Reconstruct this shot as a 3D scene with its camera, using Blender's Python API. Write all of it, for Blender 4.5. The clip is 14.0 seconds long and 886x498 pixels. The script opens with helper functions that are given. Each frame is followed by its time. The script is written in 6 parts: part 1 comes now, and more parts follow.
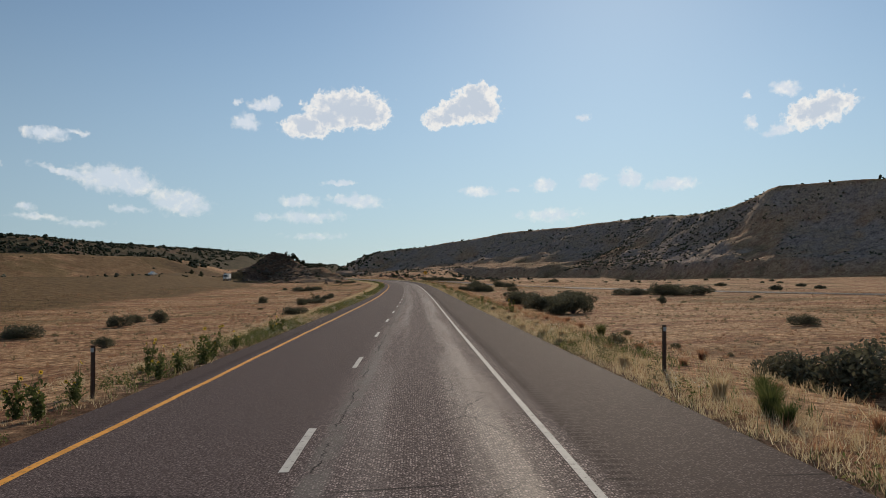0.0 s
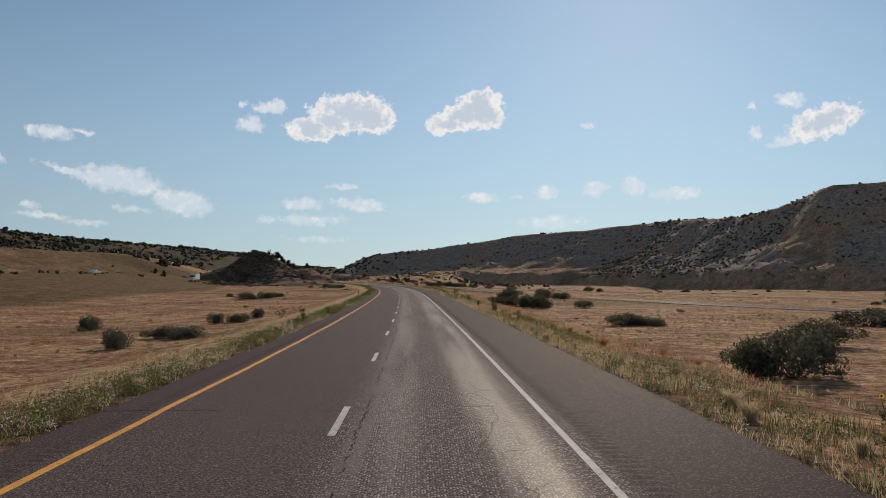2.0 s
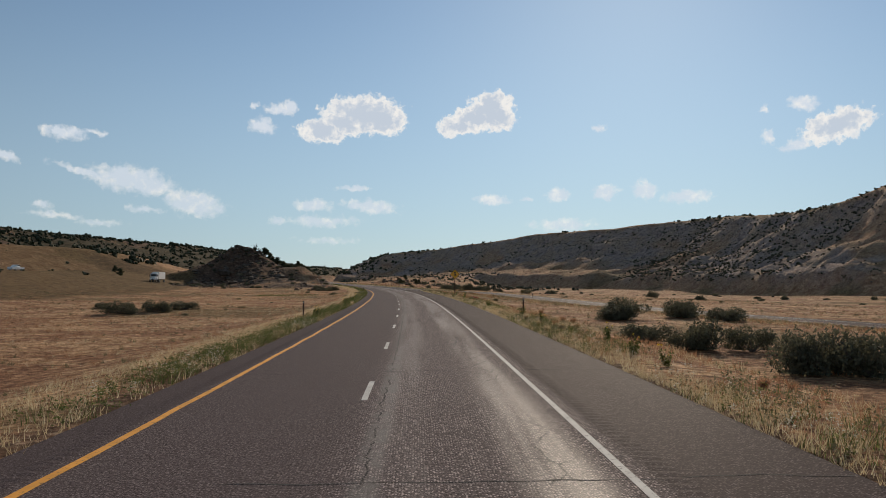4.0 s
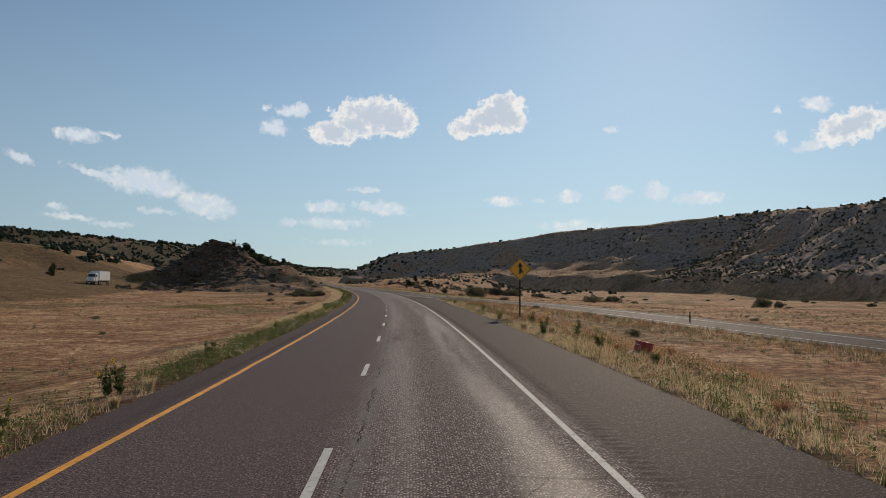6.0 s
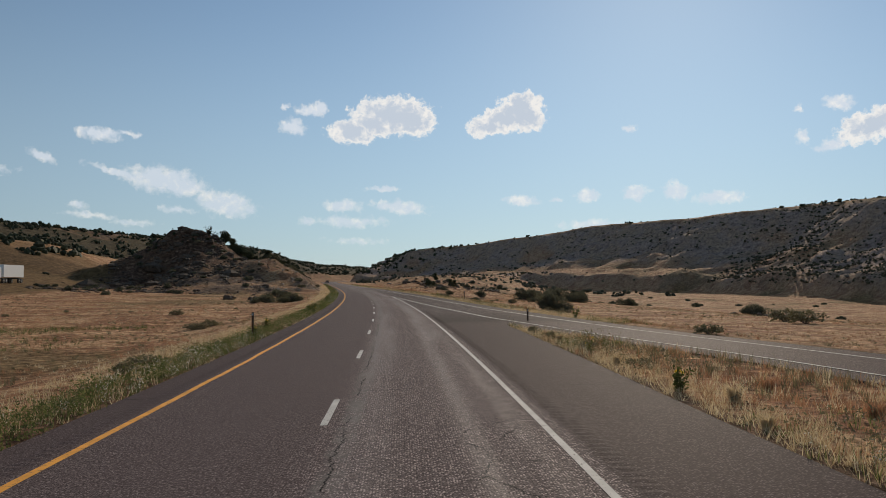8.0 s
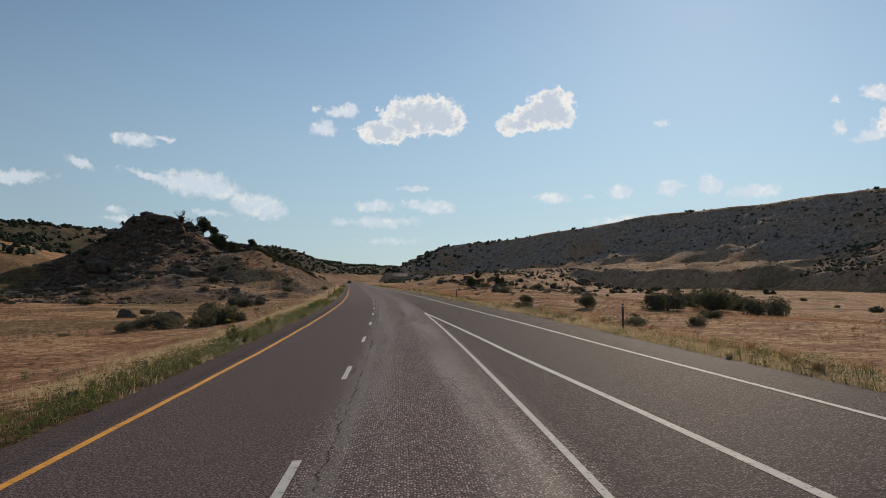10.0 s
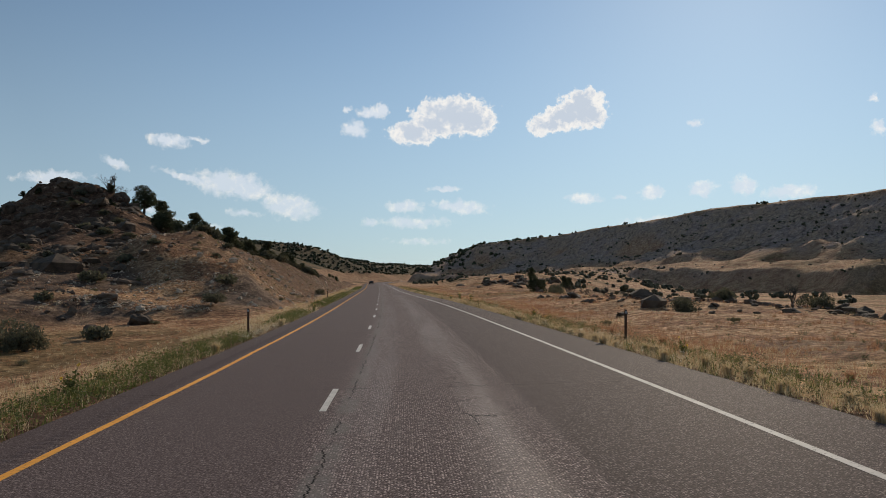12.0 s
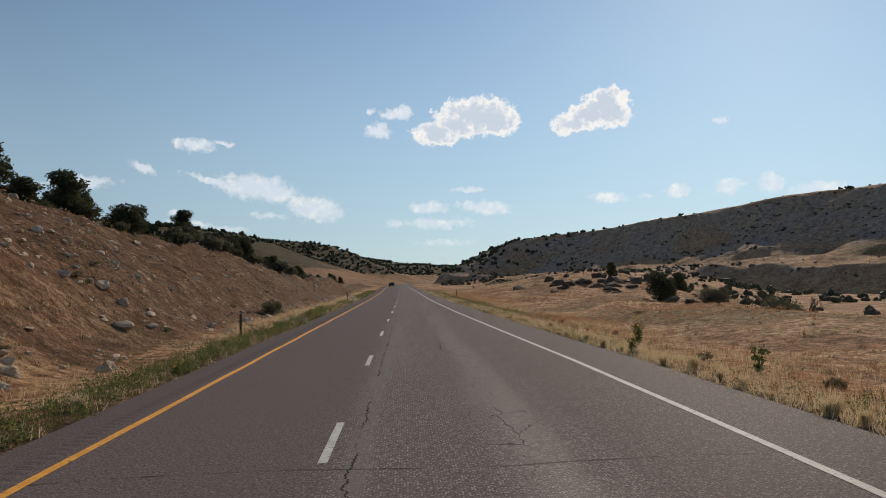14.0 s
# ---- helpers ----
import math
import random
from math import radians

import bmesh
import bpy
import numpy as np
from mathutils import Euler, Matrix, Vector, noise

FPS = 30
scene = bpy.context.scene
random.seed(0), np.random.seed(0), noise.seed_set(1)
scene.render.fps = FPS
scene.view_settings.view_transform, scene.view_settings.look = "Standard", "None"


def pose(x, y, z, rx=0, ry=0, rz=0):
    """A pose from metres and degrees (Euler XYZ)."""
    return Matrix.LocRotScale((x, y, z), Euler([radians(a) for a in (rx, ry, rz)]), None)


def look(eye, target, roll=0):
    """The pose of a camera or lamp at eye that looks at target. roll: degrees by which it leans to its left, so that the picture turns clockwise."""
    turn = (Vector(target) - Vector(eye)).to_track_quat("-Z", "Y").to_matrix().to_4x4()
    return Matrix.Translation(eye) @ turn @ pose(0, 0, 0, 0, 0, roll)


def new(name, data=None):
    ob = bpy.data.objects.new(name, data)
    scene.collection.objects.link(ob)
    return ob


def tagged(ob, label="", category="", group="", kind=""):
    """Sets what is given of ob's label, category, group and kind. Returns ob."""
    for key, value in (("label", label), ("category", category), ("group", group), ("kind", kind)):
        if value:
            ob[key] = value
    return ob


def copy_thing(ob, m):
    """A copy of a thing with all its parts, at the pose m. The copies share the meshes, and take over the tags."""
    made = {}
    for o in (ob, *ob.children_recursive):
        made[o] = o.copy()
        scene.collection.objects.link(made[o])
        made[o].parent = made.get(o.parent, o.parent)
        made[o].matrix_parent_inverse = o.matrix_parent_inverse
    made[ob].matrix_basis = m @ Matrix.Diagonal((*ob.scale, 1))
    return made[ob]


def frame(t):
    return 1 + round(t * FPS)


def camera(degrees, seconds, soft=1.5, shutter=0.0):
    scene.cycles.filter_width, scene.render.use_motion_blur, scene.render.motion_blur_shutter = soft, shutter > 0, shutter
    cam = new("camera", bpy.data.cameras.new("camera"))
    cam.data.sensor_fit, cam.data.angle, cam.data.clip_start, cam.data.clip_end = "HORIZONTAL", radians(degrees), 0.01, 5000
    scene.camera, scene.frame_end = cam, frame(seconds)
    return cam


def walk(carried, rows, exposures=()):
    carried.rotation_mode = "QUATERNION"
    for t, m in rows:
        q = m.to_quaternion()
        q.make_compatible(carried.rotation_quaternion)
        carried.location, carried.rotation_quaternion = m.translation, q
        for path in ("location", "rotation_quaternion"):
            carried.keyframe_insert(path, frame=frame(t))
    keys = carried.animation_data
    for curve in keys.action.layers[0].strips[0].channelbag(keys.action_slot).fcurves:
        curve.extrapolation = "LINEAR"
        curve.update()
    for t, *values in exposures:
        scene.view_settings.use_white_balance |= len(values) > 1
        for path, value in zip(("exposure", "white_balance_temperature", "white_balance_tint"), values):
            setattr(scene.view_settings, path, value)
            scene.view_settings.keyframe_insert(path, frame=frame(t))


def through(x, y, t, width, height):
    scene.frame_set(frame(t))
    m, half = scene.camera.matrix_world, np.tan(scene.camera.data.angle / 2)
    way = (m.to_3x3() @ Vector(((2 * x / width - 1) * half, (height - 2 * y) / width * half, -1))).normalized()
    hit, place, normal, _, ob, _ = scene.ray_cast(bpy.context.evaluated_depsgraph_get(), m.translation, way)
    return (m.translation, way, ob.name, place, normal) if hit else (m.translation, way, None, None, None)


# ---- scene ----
# ---- camera ----
cam = camera(57.75, 14.0, soft=0.9, shutter=0.0)
PATH = [
    (0, 1.60, -0.01, 2.33, -2.45, 1.87, 1.07),
    (0.5, 1.62, 17.71, 2.25, -2.41, 1.95, 0.86),
    (1, 1.69, 35.36, 2.17, -2.24, 2.04, 0.66),
    (1.5, 1.79, 52.97, 2.09, -2.20, 2.13, 0.16),
    (2, 1.90, 70.52, 2.03, -2.33, 2.26, 0.06),
    (2.5, 2.00, 88.01, 1.98, -2.32, 2.16, 0.22),
    (3, 2.03, 105.46, 1.95, -2.02, 2.16, 0.39),
    (3.5, 1.97, 122.85, 1.96, -1.84, 2.30, -0.05),
    (4, 1.83, 140.18, 1.99, -1.61, 2.40, -0.32),
    (5.25, 1.59, 183.26, 2.14, -1.12, 2.52, -0.45),
    (6.5, 0.78, 226.01, 2.31, -0.58, 2.49, -0.36),
    (7, 0.23, 243.00, 2.35, -0.30, 2.46, -0.43),
    (7.5, -0.44, 259.94, 2.38, 0.03, 2.45, -0.42),
    (8, -1.24, 276.81, 2.40, 0.44, 2.43, -0.56),
    (9.25, -3.89, 318.72, 2.43, 1.83, 2.37, -0.13),
    (10.5, -7.55, 360.22, 2.48, 3.33, 2.33, 0.06),
    (11, -9.33, 376.68, 2.52, 3.86, 2.31, -0.31),
    (11.5, -11.25, 393.08, 2.56, 4.39, 2.33, -0.14),
    (12, -13.27, 409.40, 2.60, 4.89, 2.38, -0.06),
    (12.5, -15.50, 425.64, 2.65, 5.39, 2.45, 0.22),
    (13, -17.84, 441.82, 2.70, 5.85, 2.59, 0.36),
    (13.5, -20.37, 457.91, 2.79, 6.28, 2.69, 0.65),
    (14, -23.05, 473.91, 2.84, 6.65, 2.44, 0.40),
]
walk(cam, [(t, pose(x, y, z, 90 + pitch, roll, yaw)) for t, x, y, z, yaw, pitch, roll in PATH], exposures=((0.0, 0.0), (11.0, 0.0), (12.5, 0.10), (14.0, 0.12)))

# ---- light ----
SUN_AZ, SUN_EL = 15.5, 23.0     # degrees, clockwise from +y, and above the horizon

SKY_TINT = (0.84, 0.98, 1.04, 1)
HAZE = (5.45, 7.1, 8.3, 1)
SKY_POWER, CLOUD_POWER = 0.075, 1.0


def make_world():
    w = bpy.data.worlds.new("sky")
    scene.world = w
    w.use_nodes = True
    nt = w.node_tree
    nt.nodes.clear()
    N = lambda kind: nt.nodes.new(kind)
    L = nt.links.new

    def m(op, a, b=None, c=None, clamp=False):
        n = N("ShaderNodeMath")
        n.operation, n.use_clamp = op, clamp
        for i, v in enumerate((a, b, c)):
            if v is None:
                continue
            if isinstance(v, (int, float)):
                n.inputs[i].default_value = v
            else:
                L(v, n.inputs[i])
        return n.outputs[0]

    sky = N("ShaderNodeTexSky")
    sky.sky_type = "NISHITA"
    sky.sun_disc = False
    sky.sun_elevation, sky.sun_rotation = radians(SUN_EL), radians(SUN_AZ)
    sky.altitude, sky.air_density, sky.dust_density, sky.ozone_density = 1600, 1.0, 0.5, 1.2

    co = N("ShaderNodeTexCoord").outputs["Generated"]
    sep = N("ShaderNodeSeparateXYZ")
    L(co, sep.inputs[0])
    az = m("MULTIPLY", m("ARCTAN2", sep.outputs[0], sep.outputs[1]), 180 / math.pi)
    el = m("MULTIPLY", m("ARCSINE", sep.outputs[2]), 180 / math.pi)
    comb = N("ShaderNodeCombineXYZ")
    L(az, comb.inputs[0]), L(el, comb.inputs[1])
    P = comb.outputs[0]

    def noise_tex(scale, detail, rough, vec=None, seed=0.0):
        n = N("ShaderNodeTexNoise")
        n.noise_dimensions = "3D"
        n.inputs["Scale"].default_value, n.inputs["Detail"].default_value, n.inputs["Roughness"].default_value = scale, detail, rough
        add = N("ShaderNodeVectorMath")
        add.operation = "ADD"
        add.inputs[1].default_value = (0, 0, seed)
        L(vec or P, add.inputs[0])
        L(add.outputs[0], n.inputs["Vector"])
        return n

    # billows push the outlines about
    wob = noise_tex(1.3, 7, 0.66)
    wsub = N("ShaderNodeVectorMath")
    wsub.operation = "MULTIPLY_ADD"
    L(wob.outputs["Color"], wsub.inputs[0])
    wsub.inputs[1].default_value, wsub.inputs[2].default_value = (1.0, 0.8, 0), (-0.5, -0.4, 0)
    pw = N("ShaderNodeVectorMath")
    pw.operation = "ADD"
    L(P, pw.inputs[0]), L(wsub.outputs[0], pw.inputs[1])
    PW = pw.outputs[0]
    fields, cores = [], []

    def cloud(a, e, ra, re, weight=1.0, lean=0.0):
        mp = N("ShaderNodeMapping")
        mp.vector_type = "TEXTURE"
        mp.inputs["Location"].default_value = (a, e, 0)
        mp.inputs["Rotation"].default_value = (0, 0, radians(lean))
        mp.inputs["Scale"].default_value = (ra, re, 1)
        L(PW, mp.inputs["Vector"])
        ln = N("ShaderNodeVectorMath")
        ln.operation = "LENGTH"
        L(mp.outputs[0], ln.inputs[0])
        fields.append(m("MULTIPLY", m("SUBTRACT", 1.0, ln.outputs["Value"]), weight))
        if weight >= 1.0:
            cores.append(fields[-1])

    # the big pair of cumulus
    cloud(-4.15, 11.85, 3.61, 1.62, 1.1, 0)
    cloud(-2.75, 11.54, 2.17, 1.53, 1.1, 0)
    cloud(-6.95, 10.58, 2.35, 1.08, 1.05, 0)
    cloud(4.87, 12.30, 2.26, 1.35, 1.1, 12)
    cloud(5.27, 11.82, 1.90, 1.35, 1.1, 0)
    cloud(2.58, 11.18, 1.90, 0.99, 1.05, 12)
    cloud(-5.55, 11.22, 2.04, 1.33, 1.05, 0)
    cloud(3.93, 11.62, 2.13, 1.24, 1.1, 8)
    cloud(4.89, 12.92, 1.15, 0.71, 1, 0)
    # small puffs beside them
    cloud(-9.98, 11.95, 1.44, 0.54, 0.9, 0)
    cloud(-9.32, 12.23, 0.63, 0.59, 0.9, 0)
    cloud(-11.18, 10.73, 1.26, 0.77, 0.9, -15)
    cloud(-11.74, 12.05, 0.41, 0.32, 0.7, 0)
    cloud(-23.79, 9.52, 1.99, 0.63, 0.85, 0)
    cloud(-22.07, 9.69, 0.99, 0.32, 0.7, -12)
    # the long bank
    cloud(-22.62, 7.06, 2.62, 0.32, 0.8, -16)
    cloud(-19.84, 6.79, 3.34, 1.17, 0.95, -4)
    cloud(-18.44, 6.30, 1.99, 0.90, 0.9, -4)
    cloud(-15.65, 5.32, 2.71, 1.17, 0.95, -10)
    cloud(-18.80, 4.83, 1.62, 0.41, 0.7, 0)
    cloud(-24.99, 4.87, 0.81, 0.41, 0.6, 0)
    cloud(-24.26, 4.24, 2.35, 0.36, 0.65, -4)
    # low row towards the gap
    cloud(-4.83, 6.62, 1.62, 0.27, 0.7, 0)
    cloud(-7.61, 5.40, 1.90, 0.63, 0.9, 0)
    cloud(-3.53, 5.33, 2.44, 0.68, 0.95, -4)
    cloud(-6.84, 4.28, 3.61, 0.54, 0.7, 0)
    cloud(-10.14, 4.18, 0.90, 0.41, 0.65, 0)
    cloud(-21.56, 3.84, 2.26, 0.32, 0.5, 0)
    cloud(-6.46, 2.93, 3.16, 0.36, 0.5, 0)
    # row over the mesa
    cloud(5.11, 5.88, 1.53, 0.54, 0.95, 0)
    cloud(7.56, 5.94, 0.59, 0.27, 0.65, 0)
    cloud(9.73, 6.23, 1.13, 0.63, 0.95, 0)
    cloud(13.04, 6.35, 1.26, 0.68, 0.98, 4)
    cloud(15.72, 6.47, 1.13, 0.81, 0.98, -6)
    cloud(18.66, 5.94, 2.08, 0.59, 0.9, 4)
    cloud(10.11, 4.11, 3.16, 0.63, 0.7, 0)
    cloud(12.53, 10.83, 0.90, 0.32, 0.8, 0)
    # at the sides
    cloud(25.89, 11.71, 1.26, 0.68, 0.9, 0)
    cloud(27.80, 10.18, 2.80, 1.26, 1.0, 16)
    cloud(25.54, 9.13, 1.44, 0.50, 0.85, 14)
    cloud(23.64, 9.73, 0.54, 0.72, 0.75, 30)
    cloud(23.52, 11.55, 0.36, 0.41, 0.6, 0)
    cloud(29.67, 10.48, 0.90, 0.27, 0.6, 0)
    cloud(-27.23, 7.87, 1.26, 0.45, 0.8, -25)
    cloud(-30.90, 6.70, 2.80, 0.59, 0.8, 4)
    # others that lie outside the view
    cloud(70, 14, 7, 2.5)
    cloud(-75, 16, 8, 2.6)
    cloud(150, 18, 9, 3)
    cloud(-140, 13, 9, 2.6)
    def highest(fs):
        top = fs[0]
        for f in fs[1:]:
            top = m("MAXIMUM", top, f)
        return top

    def ramp(v, lo, hi):
        n = N("ShaderNodeMapRange")
        n.interpolation_type = "SMOOTHSTEP"
        n.inputs[1].default_value, n.inputs[2].default_value = lo, hi
        L(v, n.inputs[0])
        return n.outputs[0]

    thick, thin = highest(cores), highest([f for f in fields if f not in cores])
    fine = noise_tex(1.7, 8, 0.62, seed=7.0).outputs["Fac"]
    # rounded billows
    bil = N("ShaderNodeTexVoronoi")
    bil.feature, bil.inputs["Scale"].default_value, bil.inputs["Smoothness"].default_value = "SMOOTH_F1", 1.9, 0.5
    bil.inputs["Detail"].default_value, bil.inputs["Roughness"].default_value = 2.0, 0.6
    L(PW, bil.inputs["Vector"])
    puff = m("SUBTRACT", 0.42, bil.outputs["Distance"])
    wisp = m("MULTIPLY", m("SUBTRACT", fine, 0.5), 0.75)
    crisp = ramp(m("ADD", m("ADD", m("ADD", thick, 0.10), wisp), m("MULTIPLY", puff, 0.34)), 0.0, 0.30)
    soft = m("MULTIPLY", ramp(m("ADD", m("ADD", m("ADD", thin, 0.10), m("MULTIPLY", wisp, 1.0)), m("MULTIPLY", puff, 0.30)), 0.0, 0.55), 0.92)
    alpha = m("MAXIMUM", crisp, soft)
    # thin bright rims, thick middles grey, mottled by the billows
    core = N("ShaderNodeMapRange")
    core.interpolation_type = "SMOOTHSTEP"
    core.inputs[1].default_value, core.inputs[2].default_value = -0.02, 0.52
    mottle = noise_tex(1.1, 6, 0.6, seed=21.0).outputs["Fac"]
    L(m("ADD", m("ADD", thick, m("MULTIPLY", m("SUBTRACT", fine, 0.5), 0.7)), m("ADD", m("MULTIPLY", puff, 0.45), m("MULTIPLY", m("SUBTRACT", mottle, 0.5), 0.8))), core.inputs[0])
    veil = N("ShaderNodeMix")
    veil.data_type = "RGBA"
    veil.inputs["A"].default_value, veil.inputs["B"].default_value = (0.98, 0.93, 0.86, 1), (0.68, 0.73, 0.80, 1)
    L(ramp(m("ADD", mottle, m("MULTIPLY", soft, 0.18)), 0.42, 0.70), veil.inputs["Factor"])
    shade = N("ShaderNodeMix")
    shade.data_type = "RGBA"
    shade.inputs["A"].default_value, shade.inputs["B"].default_value = (0.90, 0.87, 0.83, 1), (0.55, 0.61, 0.695, 1)
    L(core.outputs[0], shade.inputs["Factor"])
    both = N("ShaderNodeMix")
    both.data_type = "RGBA"
    L(crisp, both.inputs["Factor"]), L(veil.outputs["Result"], both.inputs["A"]), L(shade.outputs["Result"], both.inputs["B"])
    # low clouds fade into the haze
    fade = N("ShaderNodeMapRange")
    fade.inputs[1].default_value, fade.inputs[2].default_value, fade.inputs[3].default_value, fade.inputs[4].default_value = 2.0, 11.0, 0.55, 0.97
    L(el, fade.inputs[0])
    fac = m("MULTIPLY", alpha, fade.outputs[0], clamp=True)

    bg = N("ShaderNodeBackground")
    tint = N("ShaderNodeMix")
    tint.data_type, tint.blend_type = "RGBA", "MULTIPLY"
    tint.inputs["Factor"].default_value = 1.0
    tint.inputs["B"].default_value = SKY_TINT
    L(sky.outputs[0], tint.inputs["A"])
    # dry haze pales the sky towards the horizon, all round
    low = N("ShaderNodeMapRange")
    low.interpolation_type = "SMOOTHSTEP"
    low.inputs[1].default_value, low.inputs[2].default_value, low.inputs[3].default_value, low.inputs[4].default_value = -2.0, 24.0, 0.75, 0.15
    L(el, low.inputs[0])
    haze = N("ShaderNodeMix")
    haze.data_type = "RGBA"
    haze.inputs["B"].default_value = HAZE
    L(low.outputs[0], haze.inputs["Factor"]), L(tint.outputs["Result"], haze.inputs["A"])
    L(haze.outputs["Result"], bg.inputs["Color"])
    # dust scatters forward: the sky grows brighter towards the sun, all round it
    a, e = radians(SUN_AZ), radians(SUN_EL)
    near = N("ShaderNodeVectorMath")
    near.operation = "DOT_PRODUCT"
    L(co, near.inputs[0])
    near.inputs[1].default_value = (math.sin(a) * math.cos(e), math.cos(a) * math.cos(e), math.sin(e))
    glow = N("ShaderNodeMapRange")
    glow.inputs[1].default_value, glow.inputs[2].default_value, glow.inputs[3].default_value, glow.inputs[4].default_value = 0.68, 0.97, 0.85, 1.06
    L(near.outputs["Value"], glow.inputs[0])
    L(m("MULTIPLY", glow.outputs[0], SKY_POWER), bg.inputs["Strength"])
    cl = N("ShaderNodeBackground")
    L(both.outputs["Result"], cl.inputs["Color"])
    cl.inputs["Strength"].default_value = CLOUD_POWER
    mix = N("ShaderNodeMixShader")
    L(fac, mix.inputs[0]), L(bg.outputs[0], mix.inputs[1]), L(cl.outputs[0], mix.inputs[2])
    out = N("ShaderNodeOutputWorld")
    L(mix.outputs[0], out.inputs["Surface"])


make_world()
sun_data = bpy.data.lights.new("sun", "SUN")
sun_data.energy, sun_data.angle, sun_data.color = 3.3, radians(0.6), (1.0, 0.84, 0.65)
sun = new("sun", sun_data)
a, e = radians(SUN_AZ), radians(SUN_EL)
sun.matrix_world = look((math.sin(a) * math.cos(e) * 100, math.cos(a) * math.cos(e) * 100, math.sin(e) * 100), (0, 0, 0))

# ---- materials ----


class Mat:
    """A node material in the making."""

    def __init__(self, name):
        self.mat = bpy.data.materials.new(name)
        self.mat.use_nodes = True
        self.nt = self.mat.node_tree
        self.bsdf = self.nt.nodes["Principled BSDF"]
        self.out = self.nt.nodes["Material Output"]

    def n(self, kind):
        return self.nt.nodes.new(kind)

    def put(self, v, socket):
        if hasattr(v, "links"):
            self.nt.links.new(v, socket)
        else:
            socket.default_value = v

    def m(self, op, a, b=0.0, clamp=False):
        n = self.n("ShaderNodeMath")
        n.operation, n.use_clamp = op, clamp
        self.put(a, n.inputs[0]), self.put(b, n.inputs[1])
        return n.outputs[0]

    def coords(self, kind="Object", scale=(1, 1, 1)):
        c = self.n("ShaderNodeTexCoord").outputs[kind]
        mp = self.n("ShaderNodeMapping")
        mp.inputs["Scale"].default_value = scale
        self.put(c, mp.inputs["Vector"])
        return mp.outputs[0]

    def noise(self, vec, scale, detail=4, rough=0.55):
        n = self.n("ShaderNodeTexNoise")
        self.put(vec, n.inputs["Vector"])
        n.inputs["Scale"].default_value, n.inputs["Detail"].default_value, n.inputs["Roughness"].default_value = scale, detail, rough
        return n.outputs["Fac"]

    def step(self, v, lo, hi, a=0.0, b=1.0):
        n = self.n("ShaderNodeMapRange")
        n.interpolation_type = "SMOOTHSTEP"
        self.put(v, n.inputs[0])
        for i, q in enumerate((lo, hi, a, b)):
            n.inputs[i + 1].default_value = q
        return n.outputs[0]

    def mix(self, f, a, b, blend="MIX"):
        n = self.n("ShaderNodeMix")
        n.data_type, n.blend_type = "RGBA", blend
        self.put(f, n.inputs["Factor"])
        self.put(a if hasattr(a, "links") else (*a, 1), n.inputs["A"])
        self.put(b if hasattr(b, "links") else (*b, 1), n.inputs["B"])
        return n.outputs["Result"]

    def ramp(self, f, *stops):
        n = self.n("ShaderNodeValToRGB")
        while len(n.color_ramp.elements) < len(stops):
            n.color_ramp.elements.new(0.5)
        for el, (p, c) in zip(n.color_ramp.elements, stops):
            el.position, el.color = p, (*c, 1)
        self.put(f, n.inputs[0])
        return n.outputs[0]

    def bump(self, h, strength, dist, base=None):
        n = self.n("ShaderNodeBump")
        n.inputs["Strength"].default_value, n.inputs["Distance"].default_value = strength, dist
        self.put(h, n.inputs["Height"])
        if base is not None:
            self.put(base, n.inputs["Normal"])
        return n.outputs[0]

    def done(self, color, rough=0.8, normal=None, metal=0.0, spec=0.5):
        b = self.bsdf
        self.put(color if hasattr(color, "links") else (*color, 1), b.inputs["Base Color"])
        self.put(rough, b.inputs["Roughness"])
        b.inputs["Metallic"].default_value = metal
        b.inputs["Specular IOR Level"].default_value = spec
        if normal is not None:
            self.put(normal, b.inputs["Normal"])
        return self.mat

    def translucent(self, color, amount):
        """Light shines through, as through thin leaves."""
        t = self.n("ShaderNodeBsdfTranslucent")
        self.put(color, t.inputs["Color"])
        mx = self.n("ShaderNodeMixShader")
        mx.inputs[0].default_value = amount
        self.nt.links.new(self.bsdf.outputs[0], mx.inputs[1])
        self.nt.links.new(t.outputs[0], mx.inputs[2])
        self.nt.links.new(mx.outputs[0], self.out.inputs["Surface"])
        return self.mat


def plain(name, color, rough=0.6, metal=0.0, vary=0.12, scale=6.0):
    k = Mat(name)
    v = k.coords()
    f = k.noise(v, scale, 5)
    c = k.mix(f, tuple(q * (1 - vary) for q in color), tuple(min(1, q * (1 + vary)) for q in color))
    return k.done(c, k.step(k.noise(v, scale * 4, 3), 0.3, 0.7, max(0.05, rough - 0.08), min(1, rough + 0.08)), metal=metal)


